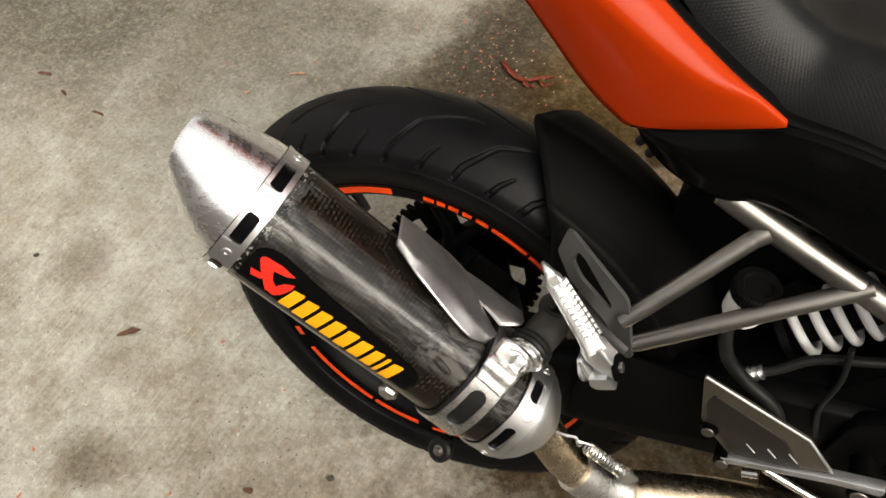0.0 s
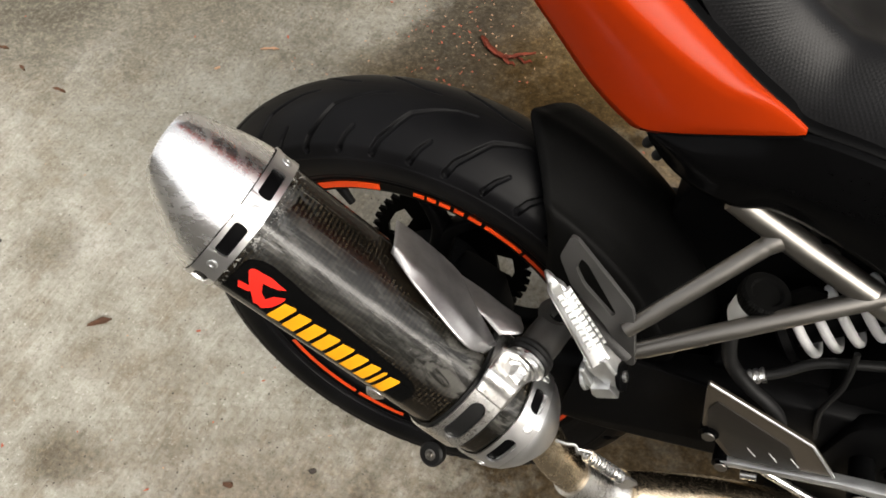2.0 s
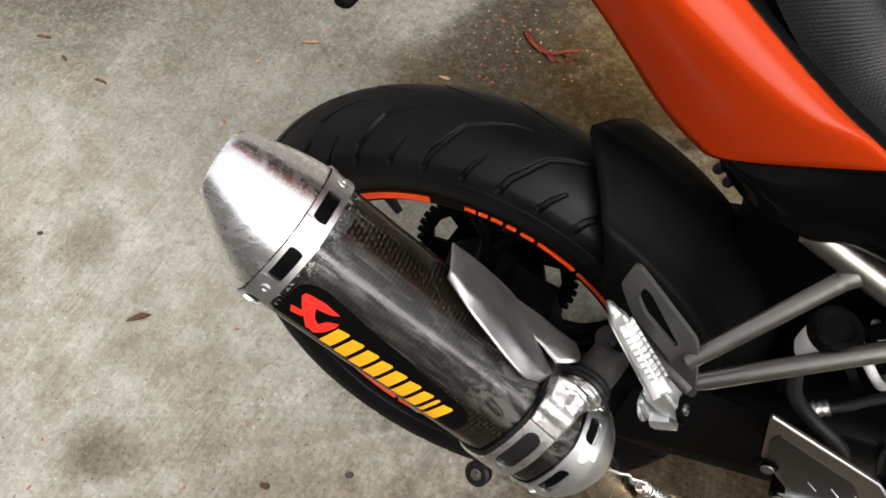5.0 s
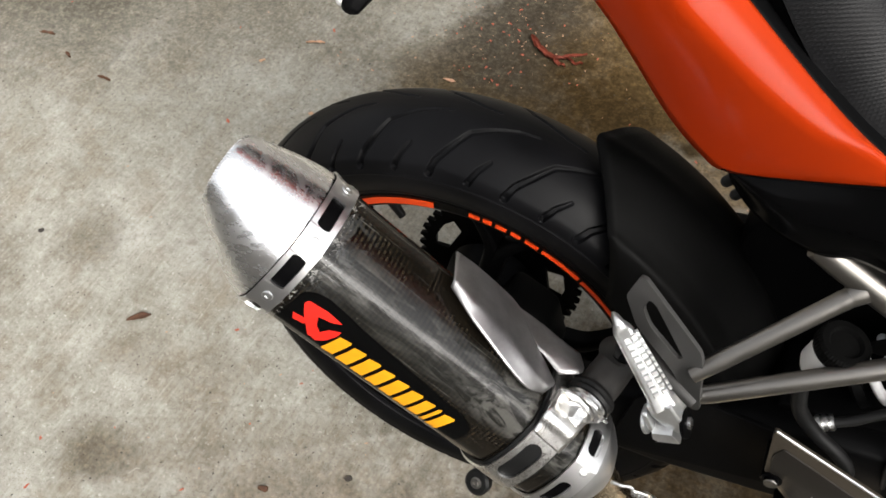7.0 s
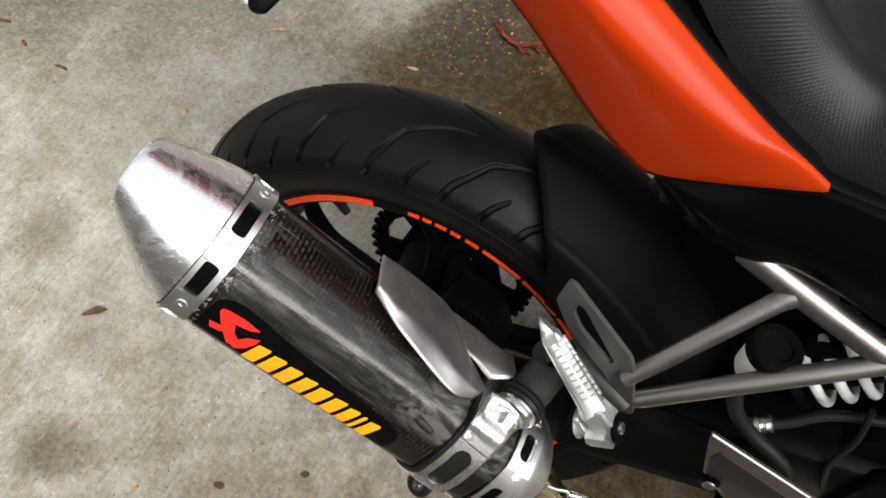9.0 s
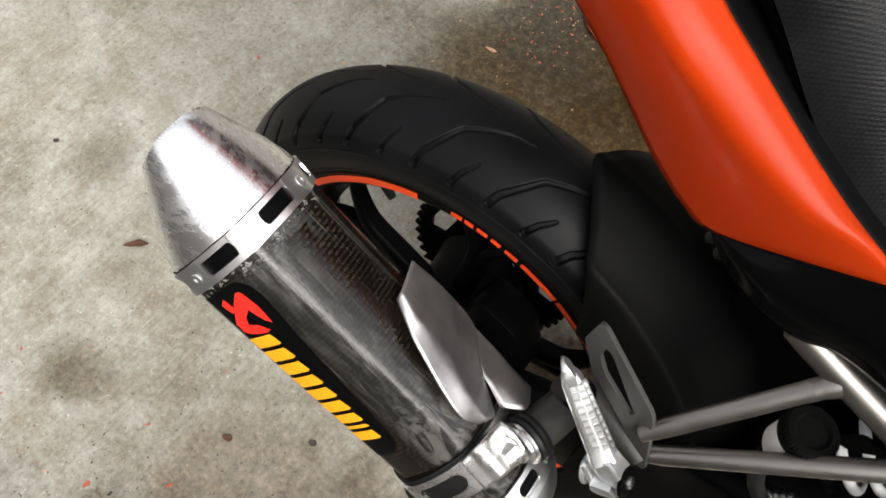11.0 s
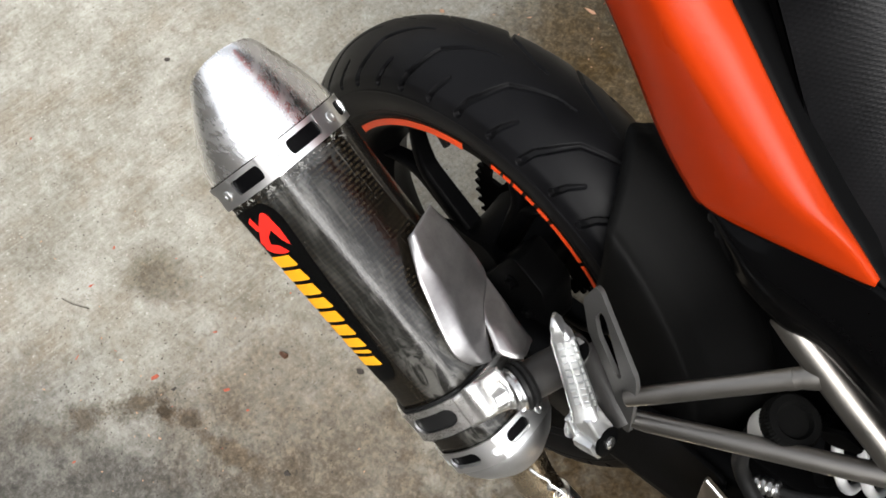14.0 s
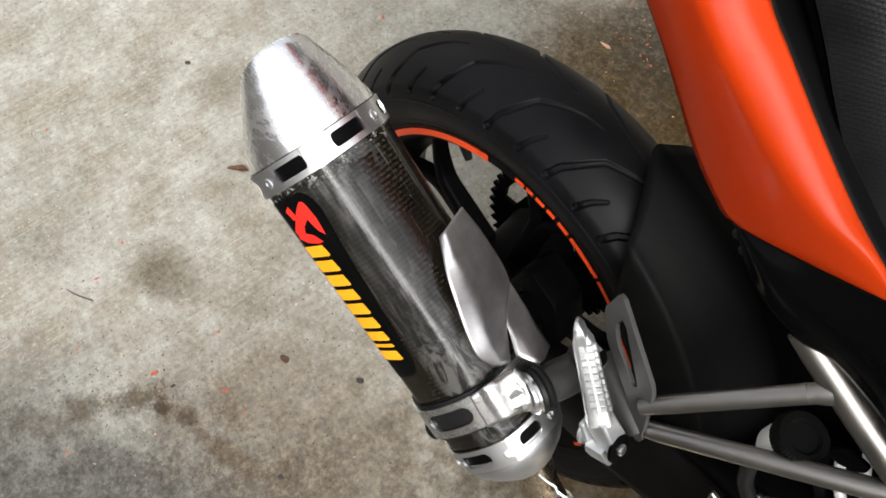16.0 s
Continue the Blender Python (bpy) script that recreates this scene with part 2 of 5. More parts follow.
def make_concrete():
    m = Mat("concrete", (0.36, 0.34, 0.3), 0.85, spec=0.06)
    big, mid, fine, grit = m.noise(1.7, 5, 0.6), m.noise(9, 6, 0.68), m.noise(60, 5, 0.72), m.noise(420, 3, 0.6)
    stroke = m.nodes.new("ShaderNodeMapping")
    stroke.vector_type = "TEXTURE"
    stroke.inputs["Rotation"].default_value = (0, 0, radians(84))
    stroke.inputs["Scale"].default_value = (1 / 9, 1 / 190, 1)
    m.links.new(m.coords, stroke.inputs["Vector"])
    broom = m.noise(1.0, 4, 0.65, stroke.outputs[0])
    tone = m.math("ADD", m.math("ADD", m.math("MULTIPLY", big, 0.28), m.math("MULTIPLY", mid, 0.38)), m.math("ADD", m.math("MULTIPLY", fine, 0.24), m.math("MULTIPLY", broom, 0.1)))
    color = m.ramp(tone, (0.38, (0.185, 0.167, 0.132)), (0.46, (0.302, 0.287, 0.24)), (0.54, (0.412, 0.4, 0.35)), (0.64, (0.58, 0.575, 0.53)))
    # rust-brown and grey clouding, dark pores, pale aggregate
    color = m.mix(m.ramp(m.noise(5, 6, 0.7), (0.5, 0.0), (0.68, 0.55)), color, (0.25, 0.195, 0.13))
    color = m.mix(m.ramp(m.noise(24, 4, 0.7), (0.56, 0.0), (0.7, 0.5)), color, (0.2, 0.17, 0.13))
    color = m.mix(m.ramp(grit, (0.3, 0.45), (0.42, 0.0)), color, (0.12, 0.105, 0.085))
    color = m.mix(m.ramp(m.noise(170, 2), (0.66, 0.0), (0.72, 0.65)), color, (0.6, 0.57, 0.52))
    worn = m.ramp(m.noise(5, 5, 0.65), (0.42, 0.04), (0.64, 0.85))
    color = m.mix(m.math("MULTIPLY", m.ramp(broom, (0.56, 0.0), (0.7, 0.42)), worn), color, (0.6, 0.585, 0.53))
    color = m.mix(m.math("MULTIPLY", m.ramp(broom, (0.32, 0.45), (0.45, 0.0)), worn), color, (0.19, 0.168, 0.13))
    fleck = m.node("ShaderNodeTexNoise", Scale=85.0, Detail=3.0, Roughness=0.6, Distortion=1.2, Vector=m.coords).outputs["Fac"]
    color = m.mix(m.ramp(fleck, (0.69, 0.0), (0.72, 0.7)), color, (0.62, 0.6, 0.54))
    color = m.mix(m.ramp(fleck, (0.27, 0.6), (0.3, 0.0)), color, (0.14, 0.115, 0.085))
    crumb = m.noise(130, 5, 0.75)
    color = m.mix(m.ramp(crumb, (0.36, 0.5), (0.46, 0.0)), color, (0.17, 0.15, 0.115))
    color = m.mix(m.ramp(crumb, (0.55, 0.0), (0.68, 0.28)), color, (0.58, 0.57, 0.53))
    # stain and shade patches, both painted in: x, y, half-lengths, turn, raggedness, depth, softness, colour
    stains_and_shade = (
        (-0.13, 0.6, 0.33, 0.2, 6, 0.35, 1.15, 0.5, (0.085, 0.056, 0.024)),
        (-0.02, 0.74, 0.36, 0.18, 10, 0.5, 1.1, 0.7, (0.044, 0.0275, 0.0105)),
        # gap below the tail: brown stain with the motorcycle's shadow painted in
        (0.26, 0.59, 0.15, 0.08, 20, 0.5, 1.0, 0.7, (0.13, 0.093, 0.053)),
        (0.17, 0.64, 0.026, 0.02, 20, 0.5, 1.0, 0.8, (0.02, 0.014, 0.007)),
        (0.4, 1.2, 0.8, 0.58, 4, 0.25, 1.05, 0.3, (0.1, 0.064, 0.026)),
        (-0.24, 0.84, 0.13, 0.24, -8, 0.7, 1.0, 0.8, (0.022, 0.013, 0.005)),
        # far left corner: another object's shadow, put into the colour
        (-1.5, 1.1, 1.0, 0.78, 10, 0.3, 1.1, 0.45, (0.03, 0.027, 0.022)),
        # broad, weaker darkening on the same side
        (-1.0, 0.66, 0.85, 0.55, 20, 0.5, 0.7, 0.9, (0.17, 0.155, 0.12)),
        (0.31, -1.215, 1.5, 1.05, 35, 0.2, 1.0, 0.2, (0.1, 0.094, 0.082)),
        (-0.345, -0.425, 0.062, 0.024, 62, 1.3, 0.85, 0.9, (0.075, 0.056, 0.034)),
        (-0.388, -0.5, 0.036, 0.028, 40, 1.3, 0.8, 0.9, (0.08, 0.06, 0.037)),
        (-0.302, -0.404, 0.019, 0.017, 0, 1.2, 1.0, 0.8, (0.045, 0.033, 0.022)),
        (-0.264, -0.386, 0.026, 0.017, 30, 1.2, 0.95, 0.8, (0.055, 0.04, 0.026)),
        (-0.175, -0.372, 0.06, 0.018, 15, 0.9, 0.85, 0.6, (0.08, 0.06, 0.038)),
        (-0.41, -0.56, 0.07, 0.022, 35, 0.8, 0.5, 0.7, (0.08, 0.065, 0.045)),
        (-0.5, -0.275, 0.066, 0.054, 0, 0.7, 0.75, 0.8, (0.105, 0.083, 0.052)),
        (-0.74, 0.04, 0.075, 0.058, 0, 0.7, 0.6, 0.8, (0.14, 0.118, 0.082)),
        (-0.53, -0.11, 0.06, 0.05, 30, 0.8, 0.45, 0.8, (0.16, 0.13, 0.09)),
        (-0.4, -0.1, 0.1, 0.06, 30, 0.8, 0.4, 0.8, (0.16, 0.13, 0.09)),
        (-0.1, -0.25, 0.36, 0.19, 10, 0.6, 0.7, 0.8, (0.135, 0.105, 0.07)),
        (-0.25, 0.32, 0.34, 0.22, 20, 0.7, 0.45, 0.8, (0.2, 0.165, 0.115)),
        # dark brown ellipse below the wheel and swingarm
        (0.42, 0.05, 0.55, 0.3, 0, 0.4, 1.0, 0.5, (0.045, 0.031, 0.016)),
    )
    ragged = m.math("ADD", m.math("MULTIPLY", m.noise(7, 6, 0.7), 0.7), m.math("MULTIPLY", m.noise(45, 4, 0.7), 0.3))
    sweep = m.math("MULTIPLY", m.math("SUBTRACT", m.noise(2.2, 3, 0.5), 0.5), 0.6)
    blotch = m.math("ADD", m.math("MULTIPLY", fine, 0.5), m.math("MULTIPLY", m.noise(20, 5, 0.7), 0.5))
    # the darkened patches keep the slab's grain: dark pores and pale crumbs
    speckle = m.ramp(m.math("ADD", m.math("MULTIPLY", crumb, 0.5), m.math("MULTIPLY", m.noise(48, 5, 0.75), 0.5)), (0.36, 0.0), (0.5, 0.3), (0.64, 1.0))
    shreds = m.math("ADD", m.math("MULTIPLY", m.noise(38, 5, 0.7), 0.6), m.math("MULTIPLY", m.noise(150, 4, 0.7), 0.4))
    for x, y, rx, ry, turn, edge, depth, soft, tint in stains_and_shade:
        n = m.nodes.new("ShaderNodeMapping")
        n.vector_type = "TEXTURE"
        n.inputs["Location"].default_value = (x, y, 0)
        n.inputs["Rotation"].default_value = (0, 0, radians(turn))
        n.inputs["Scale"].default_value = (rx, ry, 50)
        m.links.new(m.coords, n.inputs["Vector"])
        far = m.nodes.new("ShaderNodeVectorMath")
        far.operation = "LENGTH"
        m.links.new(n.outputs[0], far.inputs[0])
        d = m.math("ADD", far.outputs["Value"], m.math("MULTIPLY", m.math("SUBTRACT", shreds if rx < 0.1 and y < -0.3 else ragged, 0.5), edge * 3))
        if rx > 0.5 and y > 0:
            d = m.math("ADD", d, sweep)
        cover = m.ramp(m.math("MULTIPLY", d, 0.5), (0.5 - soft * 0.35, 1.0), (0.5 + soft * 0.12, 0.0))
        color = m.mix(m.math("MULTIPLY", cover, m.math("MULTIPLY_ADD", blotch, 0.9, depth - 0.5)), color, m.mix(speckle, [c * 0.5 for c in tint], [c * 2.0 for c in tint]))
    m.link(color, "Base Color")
    m.link(m.ramp(mid, (0.35, 0.72), (0.7, 0.92)), "Roughness")
    m.bump(mid, 0.25, 0.005)
    m.bump(broom, 0.2, 0.002)
    m.bump(fine, 0.35, 0.003)
    m.bump(crumb, 0.35, 0.002)
    m.bump(grit, 0.3, 0.001)
    return m.mat


RUBBER, CARBON, SEAT, ORANGE, CONCRETE = make_rubber(), make_carbon(), make_seat(), make_orange(), make_concrete()
PLASTIC = painted("black_plastic", (0.002, 0.002, 0.0021), 0.55, spec=0.05, grain=600, bump=0.25).mat
DUSTY = painted("dusty_black_plastic", (0.0028, 0.0028, 0.0027), 0.5, spread=0.6, spec=0.058, grain=300, bump=0.2).mat
SATIN = painted("satin_black", (0.0018, 0.0018, 0.0019), 0.36, spec=0.06, grain=500).mat
GLOSS = painted("gloss_black", (0.0016, 0.0016, 0.0017), 0.14, spec=0.05, coat=0.0, bump=0.02).mat
DARK_METAL = painted("black_casting", (0.0017, 0.0017, 0.0018), 0.45, 0.0, spec=0.04, bump=0.3).mat
TUBE = painted("grey_frame_paint", (0.225, 0.213, 0.196), 0.39, 1.0, spread=0.03, grain=40, bump=0.0).mat
BOSS = painted("worn_black_casting", (0.022, 0.021, 0.02), 0.42, spec=0.3, spread=0.5, grain=120, bump=0.2).mat
GUARD_FACE = painted("dark_bronze_paint", (0.013, 0.011, 0.0085), 0.45, 0.1, spread=0.15, bump=0.1).mat
PLATE = painted("grey_plate_paint", (0.046, 0.045, 0.043), 0.45, 0.3, spread=0.12, bump=0.1).mat
GUARD = painted("bronze_grey_paint", (0.075, 0.062, 0.047), 0.4, 0.5, spread=0.15, bump=0.1).mat
ALU = make_brushed("brushed_aluminium", (0.86, 0.86, 0.86), 0.33, (90, 90, 90), 0.04, bump=0.006, wear=0.05)
DOME = make_brushed("dull_aluminium", (0.62, 0.62, 0.62), 0.38, (900, 900, 900), 0.15)
CAP = make_cap()
CAST = make_brushed("cast_aluminium", (0.78, 0.79, 0.79), 0.42, (1200, 1200, 1200), 0.25)
STEEL = make_brushed("polished_steel", (0.88, 0.87, 0.85), 0.3, (900, 2400, 900), 0.1)
SHIELD = make_brushed("heat_shield_aluminium", (0.46, 0.45, 0.45), 0.44, (1600, 300, 1600), 0.3)
ZINC = make_brushed("zinc_bolt", (0.72, 0.72, 0.71), 0.27, (1500, 1500, 1500), 0.2)
PIPE = make_brushed("heat_tinted_steel", (0.78, 0.64, 0.46), 0.24, (300, 1800, 300), 0.35, bump=0.004)
BLACK_RUBBER = painted("black_hose", (0.006, 0.006, 0.006), 0.5, spec=0.2).mat
WHITE_PAINT = painted("white_spring_paint", (0.6, 0.6, 0.6), 0.35, spread=0.06).mat
WHITE_PLASTIC = painted("milky_plastic", (0.75, 0.74, 0.71), 0.4, spread=0.05).mat
DECAL_BLACK = painted("black_decal", (0.002, 0.002, 0.002), 0.18, spec=0.14, bump=0.0).mat
RED = painted("red_decal", (0.7, 0.02, 0.012), 0.35, spread=0.08, bump=0.0).mat
YELLOW = painted("yellow_decal", (0.72, 0.31, 0.008), 0.38, spread=0.06, bump=0.0).mat
STRIPE = painted("orange_rim_tape", (0.75, 0.06, 0.004), 0.4, spread=0.06, bump=0.0).mat
LENS = painted("smoked_lens", (0.6, 0.6, 0.6), 0.1, bump=0.0).mat
DIRT_BLACK = painted("blackened_alloy", (0.0014, 0.0014, 0.0016), 0.4, 0.0, spec=0.05, bump=0.3).mat
BARK_DEEP = painted("deep_red_bark", (0.2, 0.035, 0.014), 0.8, spread=0.5, grain=120).mat
DEAD_LEAF = painted("dead_leaf", (0.1, 0.045, 0.022), 0.8, spread=0.4, grain=200).mat
BARK_RED = painted("red_bark", (0.42, 0.1, 0.055), 0.8, spread=0.4, grain=200).mat
BARK_PALE = painted("pale_bark", (0.5, 0.29, 0.18), 0.8, spread=0.3, grain=200).mat
SPECK = painted("dark_speck", (0.05, 0.042, 0.035), 0.9, spread=0.4, grain=200).mat


# ---- shape helpers ----
class Geo:
    """Points and faces that are gathered into one mesh."""

    def __init__(self):
        self.v, self.f = [], []

    def add(self, verts, faces):
        k = len(self.v)
        self.v += [tuple(p) for p in verts]
        self.f += [tuple(i + k for i in face) for face in faces]
        return self

    def join(self, other):
        return self.add(other.v, other.f)


def part(name, geo, material, parent=None, label="", bevel=0.0, sharp=35, segments=2, solid=0.0, uv=None):
    """Links a Geo as one mesh object under parent."""
    me = bpy.data.meshes.new(name)
    me.from_pydata(geo.v, [], geo.f)
    if uv is not None:
        layer = me.uv_layers.new(name="map")
        for loop in me.loops:
            layer.data[loop.index].uv = uv[loop.vertex_index]
    bm = bmesh.new()
    bm.from_mesh(me)
    if uv is None:
        bmesh.ops.remove_doubles(bm, verts=bm.verts, dist=1e-6)
    if solid == 0.0:
        bmesh.ops.recalc_face_normals(bm, faces=bm.faces)
    if bevel:
        edges = [e for e in bm.edges if len(e.link_faces) == 2 and e.calc_face_angle(0) > radians(30)]
        bmesh.ops.bevel(bm, geom=edges, offset=bevel, segments=segments, profile=0.5, affect="EDGES", clamp_overlap=True)
    bm.to_mesh(me)
    bm.free()
    me.shade_smooth()
    me.set_sharp_from_angle(angle=radians(sharp))
    me.materials.append(material)
    ob = new(name, me)
    ob.parent = parent
    if solid:
        mod = ob.modifiers.new("thickness", "SOLIDIFY")
        mod.thickness, mod.offset = solid, -1
    if label:
        tagged(ob, label)
    return ob


def catmull(points, n=8):
    """A smooth line through points."""
    p = [Vector(q) for q in points]
    p = [2 * p[0] - p[1]] + p + [2 * p[-1] - p[-2]]
    out = []
    for i in range(1, len(p) - 2):
        for k in range(n):
            t = k / n
            out.append(0.5 * (2 * p[i] + (p[i + 1] - p[i - 1]) * t + (2 * p[i - 1] - 5 * p[i] + 4 * p[i + 1] - p[i + 2]) * t * t + (3 * p[i] - p[i - 1] - 3 * p[i + 1] + p[i + 2]) * t ** 3))
    return out + [p[-2]]


def loft(rings, closed=True, cap=True):
    g, n = Geo(), len(rings[0])
    g.v = [tuple(p) for ring in rings for p in ring]
    for i in range(len(rings) - 1):
        for k in range(n if closed else n - 1):
            a, b = i * n + k, i * n + (k + 1) % n
            g.f.append((a, b, b + n, a + n))
    if cap and closed:
        g.f.append(tuple(range(n - 1, -1, -1)))
        g.f.append(tuple(range((len(rings) - 1) * n, len(rings) * n)))
    return g


def frame_of(axis, hint=(0, 0, 1)):
    a = Vector(axis).normalized()
    u = Vector(hint) - a * a.dot(Vector(hint))
    if u.length < 1e-4:
        u = Vector((1, 0, 0)) - a * a.x
    u.normalize()
    return a, u, a.cross(u)


def tube(path, radius, n=14, cap=True):
    """A round bar along a line; radius may be a list."""
    path = [Vector(p) for p in path]
    radii = radius if hasattr(radius, "__len__") else [radius] * len(path)
    rings, u = [], None
    for i, p in enumerate(path):
        d = (path[min(i + 1, len(path) - 1)] - path[max(i - 1, 0)]).normalized()
        if u is None:
            _, u, _ = frame_of(d)
        u = (u - d * d.dot(u)).normalized()
        w = d.cross(u)
        rings.append([p + (u * math.cos(2 * math.pi * k / n) + w * math.sin(2 * math.pi * k / n)) * radii[i] for k in range(n)])
    return loft(rings, cap=cap)


def revolve(profile, origin, axis, n=48, hint=(0, 0, 1), cap=True, arc=(0, 360)):
    """profile: rows of (along the axis, radius)."""
    a, u, w = frame_of(axis, hint)
    o = Vector(origin)
    full = arc[1] - arc[0] >= 360
    steps = n if full else n + 1
    rings = []
    for along, r in profile:
        rings.append([o + a * along + (u * math.cos(radians(arc[0] + (arc[1] - arc[0]) * k / n)) + w * math.sin(radians(arc[0] + (arc[1] - arc[0]) * k / n))) * r for k in range(steps)])
    return loft(rings, closed=full, cap=cap)


def prism(outline, thick, origin=(0, 0, 0), u=(1, 0, 0), v=(0, 0, 1), holes=()):
    """An outline in the plane of u and v, made thick about it. holes: outlines cut through it."""
    o, u, v = Vector(origin), Vector(u), Vector(v)
    nrm = u.cross(v).normalized() * thick / 2
    bm = bmesh.new()
    loops = []
    for ring in (outline, *holes):
        vs = [bm.verts.new(o + u * a + v * b) for a, b in ring]
        loops += [bm.edges.new((vs[i], vs[(i + 1) % len(vs)])) for i in range(len(vs))]
    if holes:
        bmesh.ops.triangle_fill(bm, use_beauty=True, use_dissolve=False, edges=loops)
    else:
        bm.faces.new(list(bm.verts))
    bm.normal_update()
    for f in bm.faces:
        if f.normal.dot(nrm) < 0:
            f.normal_flip()
    g = Geo()
    bm.verts.index_update()
    n = len(bm.verts)
    g.v = [tuple(p.co - nrm) for p in bm.verts] + [tuple(p.co + nrm) for p in bm.verts]
    for f in bm.faces:
        ids = [p.index for p in f.verts]
        g.f.append(tuple(i + n for i in ids))
        g.f.append(tuple(reversed(ids)))
    for e in bm.edges:
        if len(e.link_faces) == 1:
            a, b = e.verts[0].index, e.verts[1].index
            g.f.append((a, b, b + n, a + n))
    bm.free()
    return g


def rounded(outline, r, n=4):
    """An outline with its corners rounded."""
    out, m = [], len(outline)
    for i in range(m):
        a, b, c = (Vector(outline[(i + k) % m]) for k in (-1, 0, 1))
        p, q = (a - b), (c - b)
        k = min(r, p.length * 0.45, q.length * 0.45)
        s, e = b + p.normalized() * k, b + q.normalized() * k
        for t in range(n + 1):
            t /= n
            out.append(tuple(s * (1 - t) ** 2 + b * 2 * t * (1 - t) + e * t * t))
    return out


def cylinder(a, b, r, n=24, r2=None):
    a, b = Vector(a), Vector(b)
    return revolve([(0, r), ((b - a).length, r if r2 is None else r2)], a, b - a, n)


def hex_bolt(origin, axis, r, h, socket=False):
    """A bolt head with its washer."""
    g = revolve([(0, r * 1.5), (h * 0.2, r * 1.5), (h * 0.25, r * 1.25)], origin, axis, 24)
    o = Vector(origin) + Vector(axis).normalized() * h * 0.2
    if socket:
        g.join(revolve([(0, r), (h * 0.7, r), (h * 0.8, r * 0.9), (h * 0.8, r * 0.5), (h * 0.35, r * 0.48), (h * 0.35, 0.0001)], o, axis, 24, cap=False))
    else:
        g.join(revolve([(0, r), (h * 0.75, r), (h * 0.85, r * 0.85)], o, axis, 6))
    return g

# ---- ground ----
def build_ground():
    """One concrete sheet to the horizon, slightly uneven near the motorcycle."""
    g = Geo()
    steps = sorted({round(x, 3) for x in [*np.linspace(-3, 3, 121), *[s * 3 * 1.6 ** k for k in range(1, 13) for s in (-1, 1)]]})
    n = len(steps)
    for y in steps:
        for x in steps:
            near = max(0.0, 1 - math.hypot(x, y) / 3)
            z = near * 0.003 * noise.noise(Vector((x * 2.3, y * 2.3, 0)))
            g.v.append((x, y, z - 0.001))
    g.f = [(j * n + i, j * n + i + 1, (j + 1) * n + i + 1, (j + 1) * n + i) for j in range(n - 1) for i in range(n - 1)]
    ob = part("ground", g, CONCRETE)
    tagged(ob, "stained grey concrete driveway with brown patches", "ground", kind="structure")


def build_blockers():
    """Plain walls out of view, added to block low sky and darken reflections."""
    m = painted("dark_blocker", (0.24, 0.225, 0.205), 0.9, grain=60)
    for name, x0, x1, y0, y1, h in (("blocker_north", -4.4, 4.4, 2.2, 2.4, 2.35), ("blocker_south", -4.4, 4.4, -2.4, -2.2, 2.15), ("blocker_east", 3.2, 3.4, -2.2, 2.2, 1.2), ("blocker_west", -4.4, -4.2, -2.2, 2.2, 1.6)):
        g = prism([(x0, y0), (x1, y0), (x1, y1), (x0, y1)], h, (0, 0, h / 2 - 0.002), (1, 0, 0), (0, 1, 0))
        tagged(part(name, g, m.mat), "unseen plain wall, added to block low sky", "wall", kind="structure")


# ---- motorcycle ----
LEAN = 12.17
bike = new("motorcycle")
bike.matrix_world = pose(0, 0.0089, 0.0008, -LEAN, 0, 0)
tagged(bike, "orange and black motorcycle leaning on its stand on concrete", "motorcycle")
HUB = Vector((0, 0, 0.315))
RIM_Y = -0.077


def groove_depth(deg, s):
    """Tread depth at an angle round the wheel and a distance across from the crown (the right-hand side is positive)."""
    deep = 0.0
    for side, shift in ((1, 0.0), (-1, -8.2)):
        for line, start, w0, w1, d in (
            (((0, 0.0745), (1.0, 0.0605), (3.2, 0.047), (6.0, 0.0275), (10.3, 0.0165), (14, 0.009), (17.5, 0.0065)), 6.9, 0.0042, 0.0008, 0.0058),
            (((0, 0.0745), (1.2, 0.0610), (3.0, 0.0490)), -1.0, 0.0036, 0.0018, 0.0055),
        ):
            rel = (deg - start - shift) % 16.3636
            for wrap in (-16.3636, 0, 16.3636):
                x, y = (rel + wrap) * 0.00524, s * side
                for i in range(len(line) - 1):
                    (p, q), (u, v) = line[i], line[i + 1]
                    p, u = p * 0.00524, u * 0.00524
                    if not (min(p, u) - 0.006 < x < max(p, u) + 0.006 and min(q, v) - 0.006 < y < max(q, v) + 0.006):
                        continue
                    t = ((x - p) * (u - p) + (y - q) * (v - q)) / ((u - p) ** 2 + (v - q) ** 2)
                    t = min(1.0, max(0.0, t))
                    dist = math.hypot(x - p - t * (u - p), y - q - t * (v - q))
                    k = (i + t) / (len(line) - 1)
                    w = w0 + (w1 - w0) * k ** 0.8
                    fall = min(1.0, max(0.0, (w - dist) / 0.0014 + 0.5))
                    fall *= fall * (3 - 2 * fall)
                    deep = max(deep, fall * d * (1 - 0.75 * k ** 0.8))
    return deep


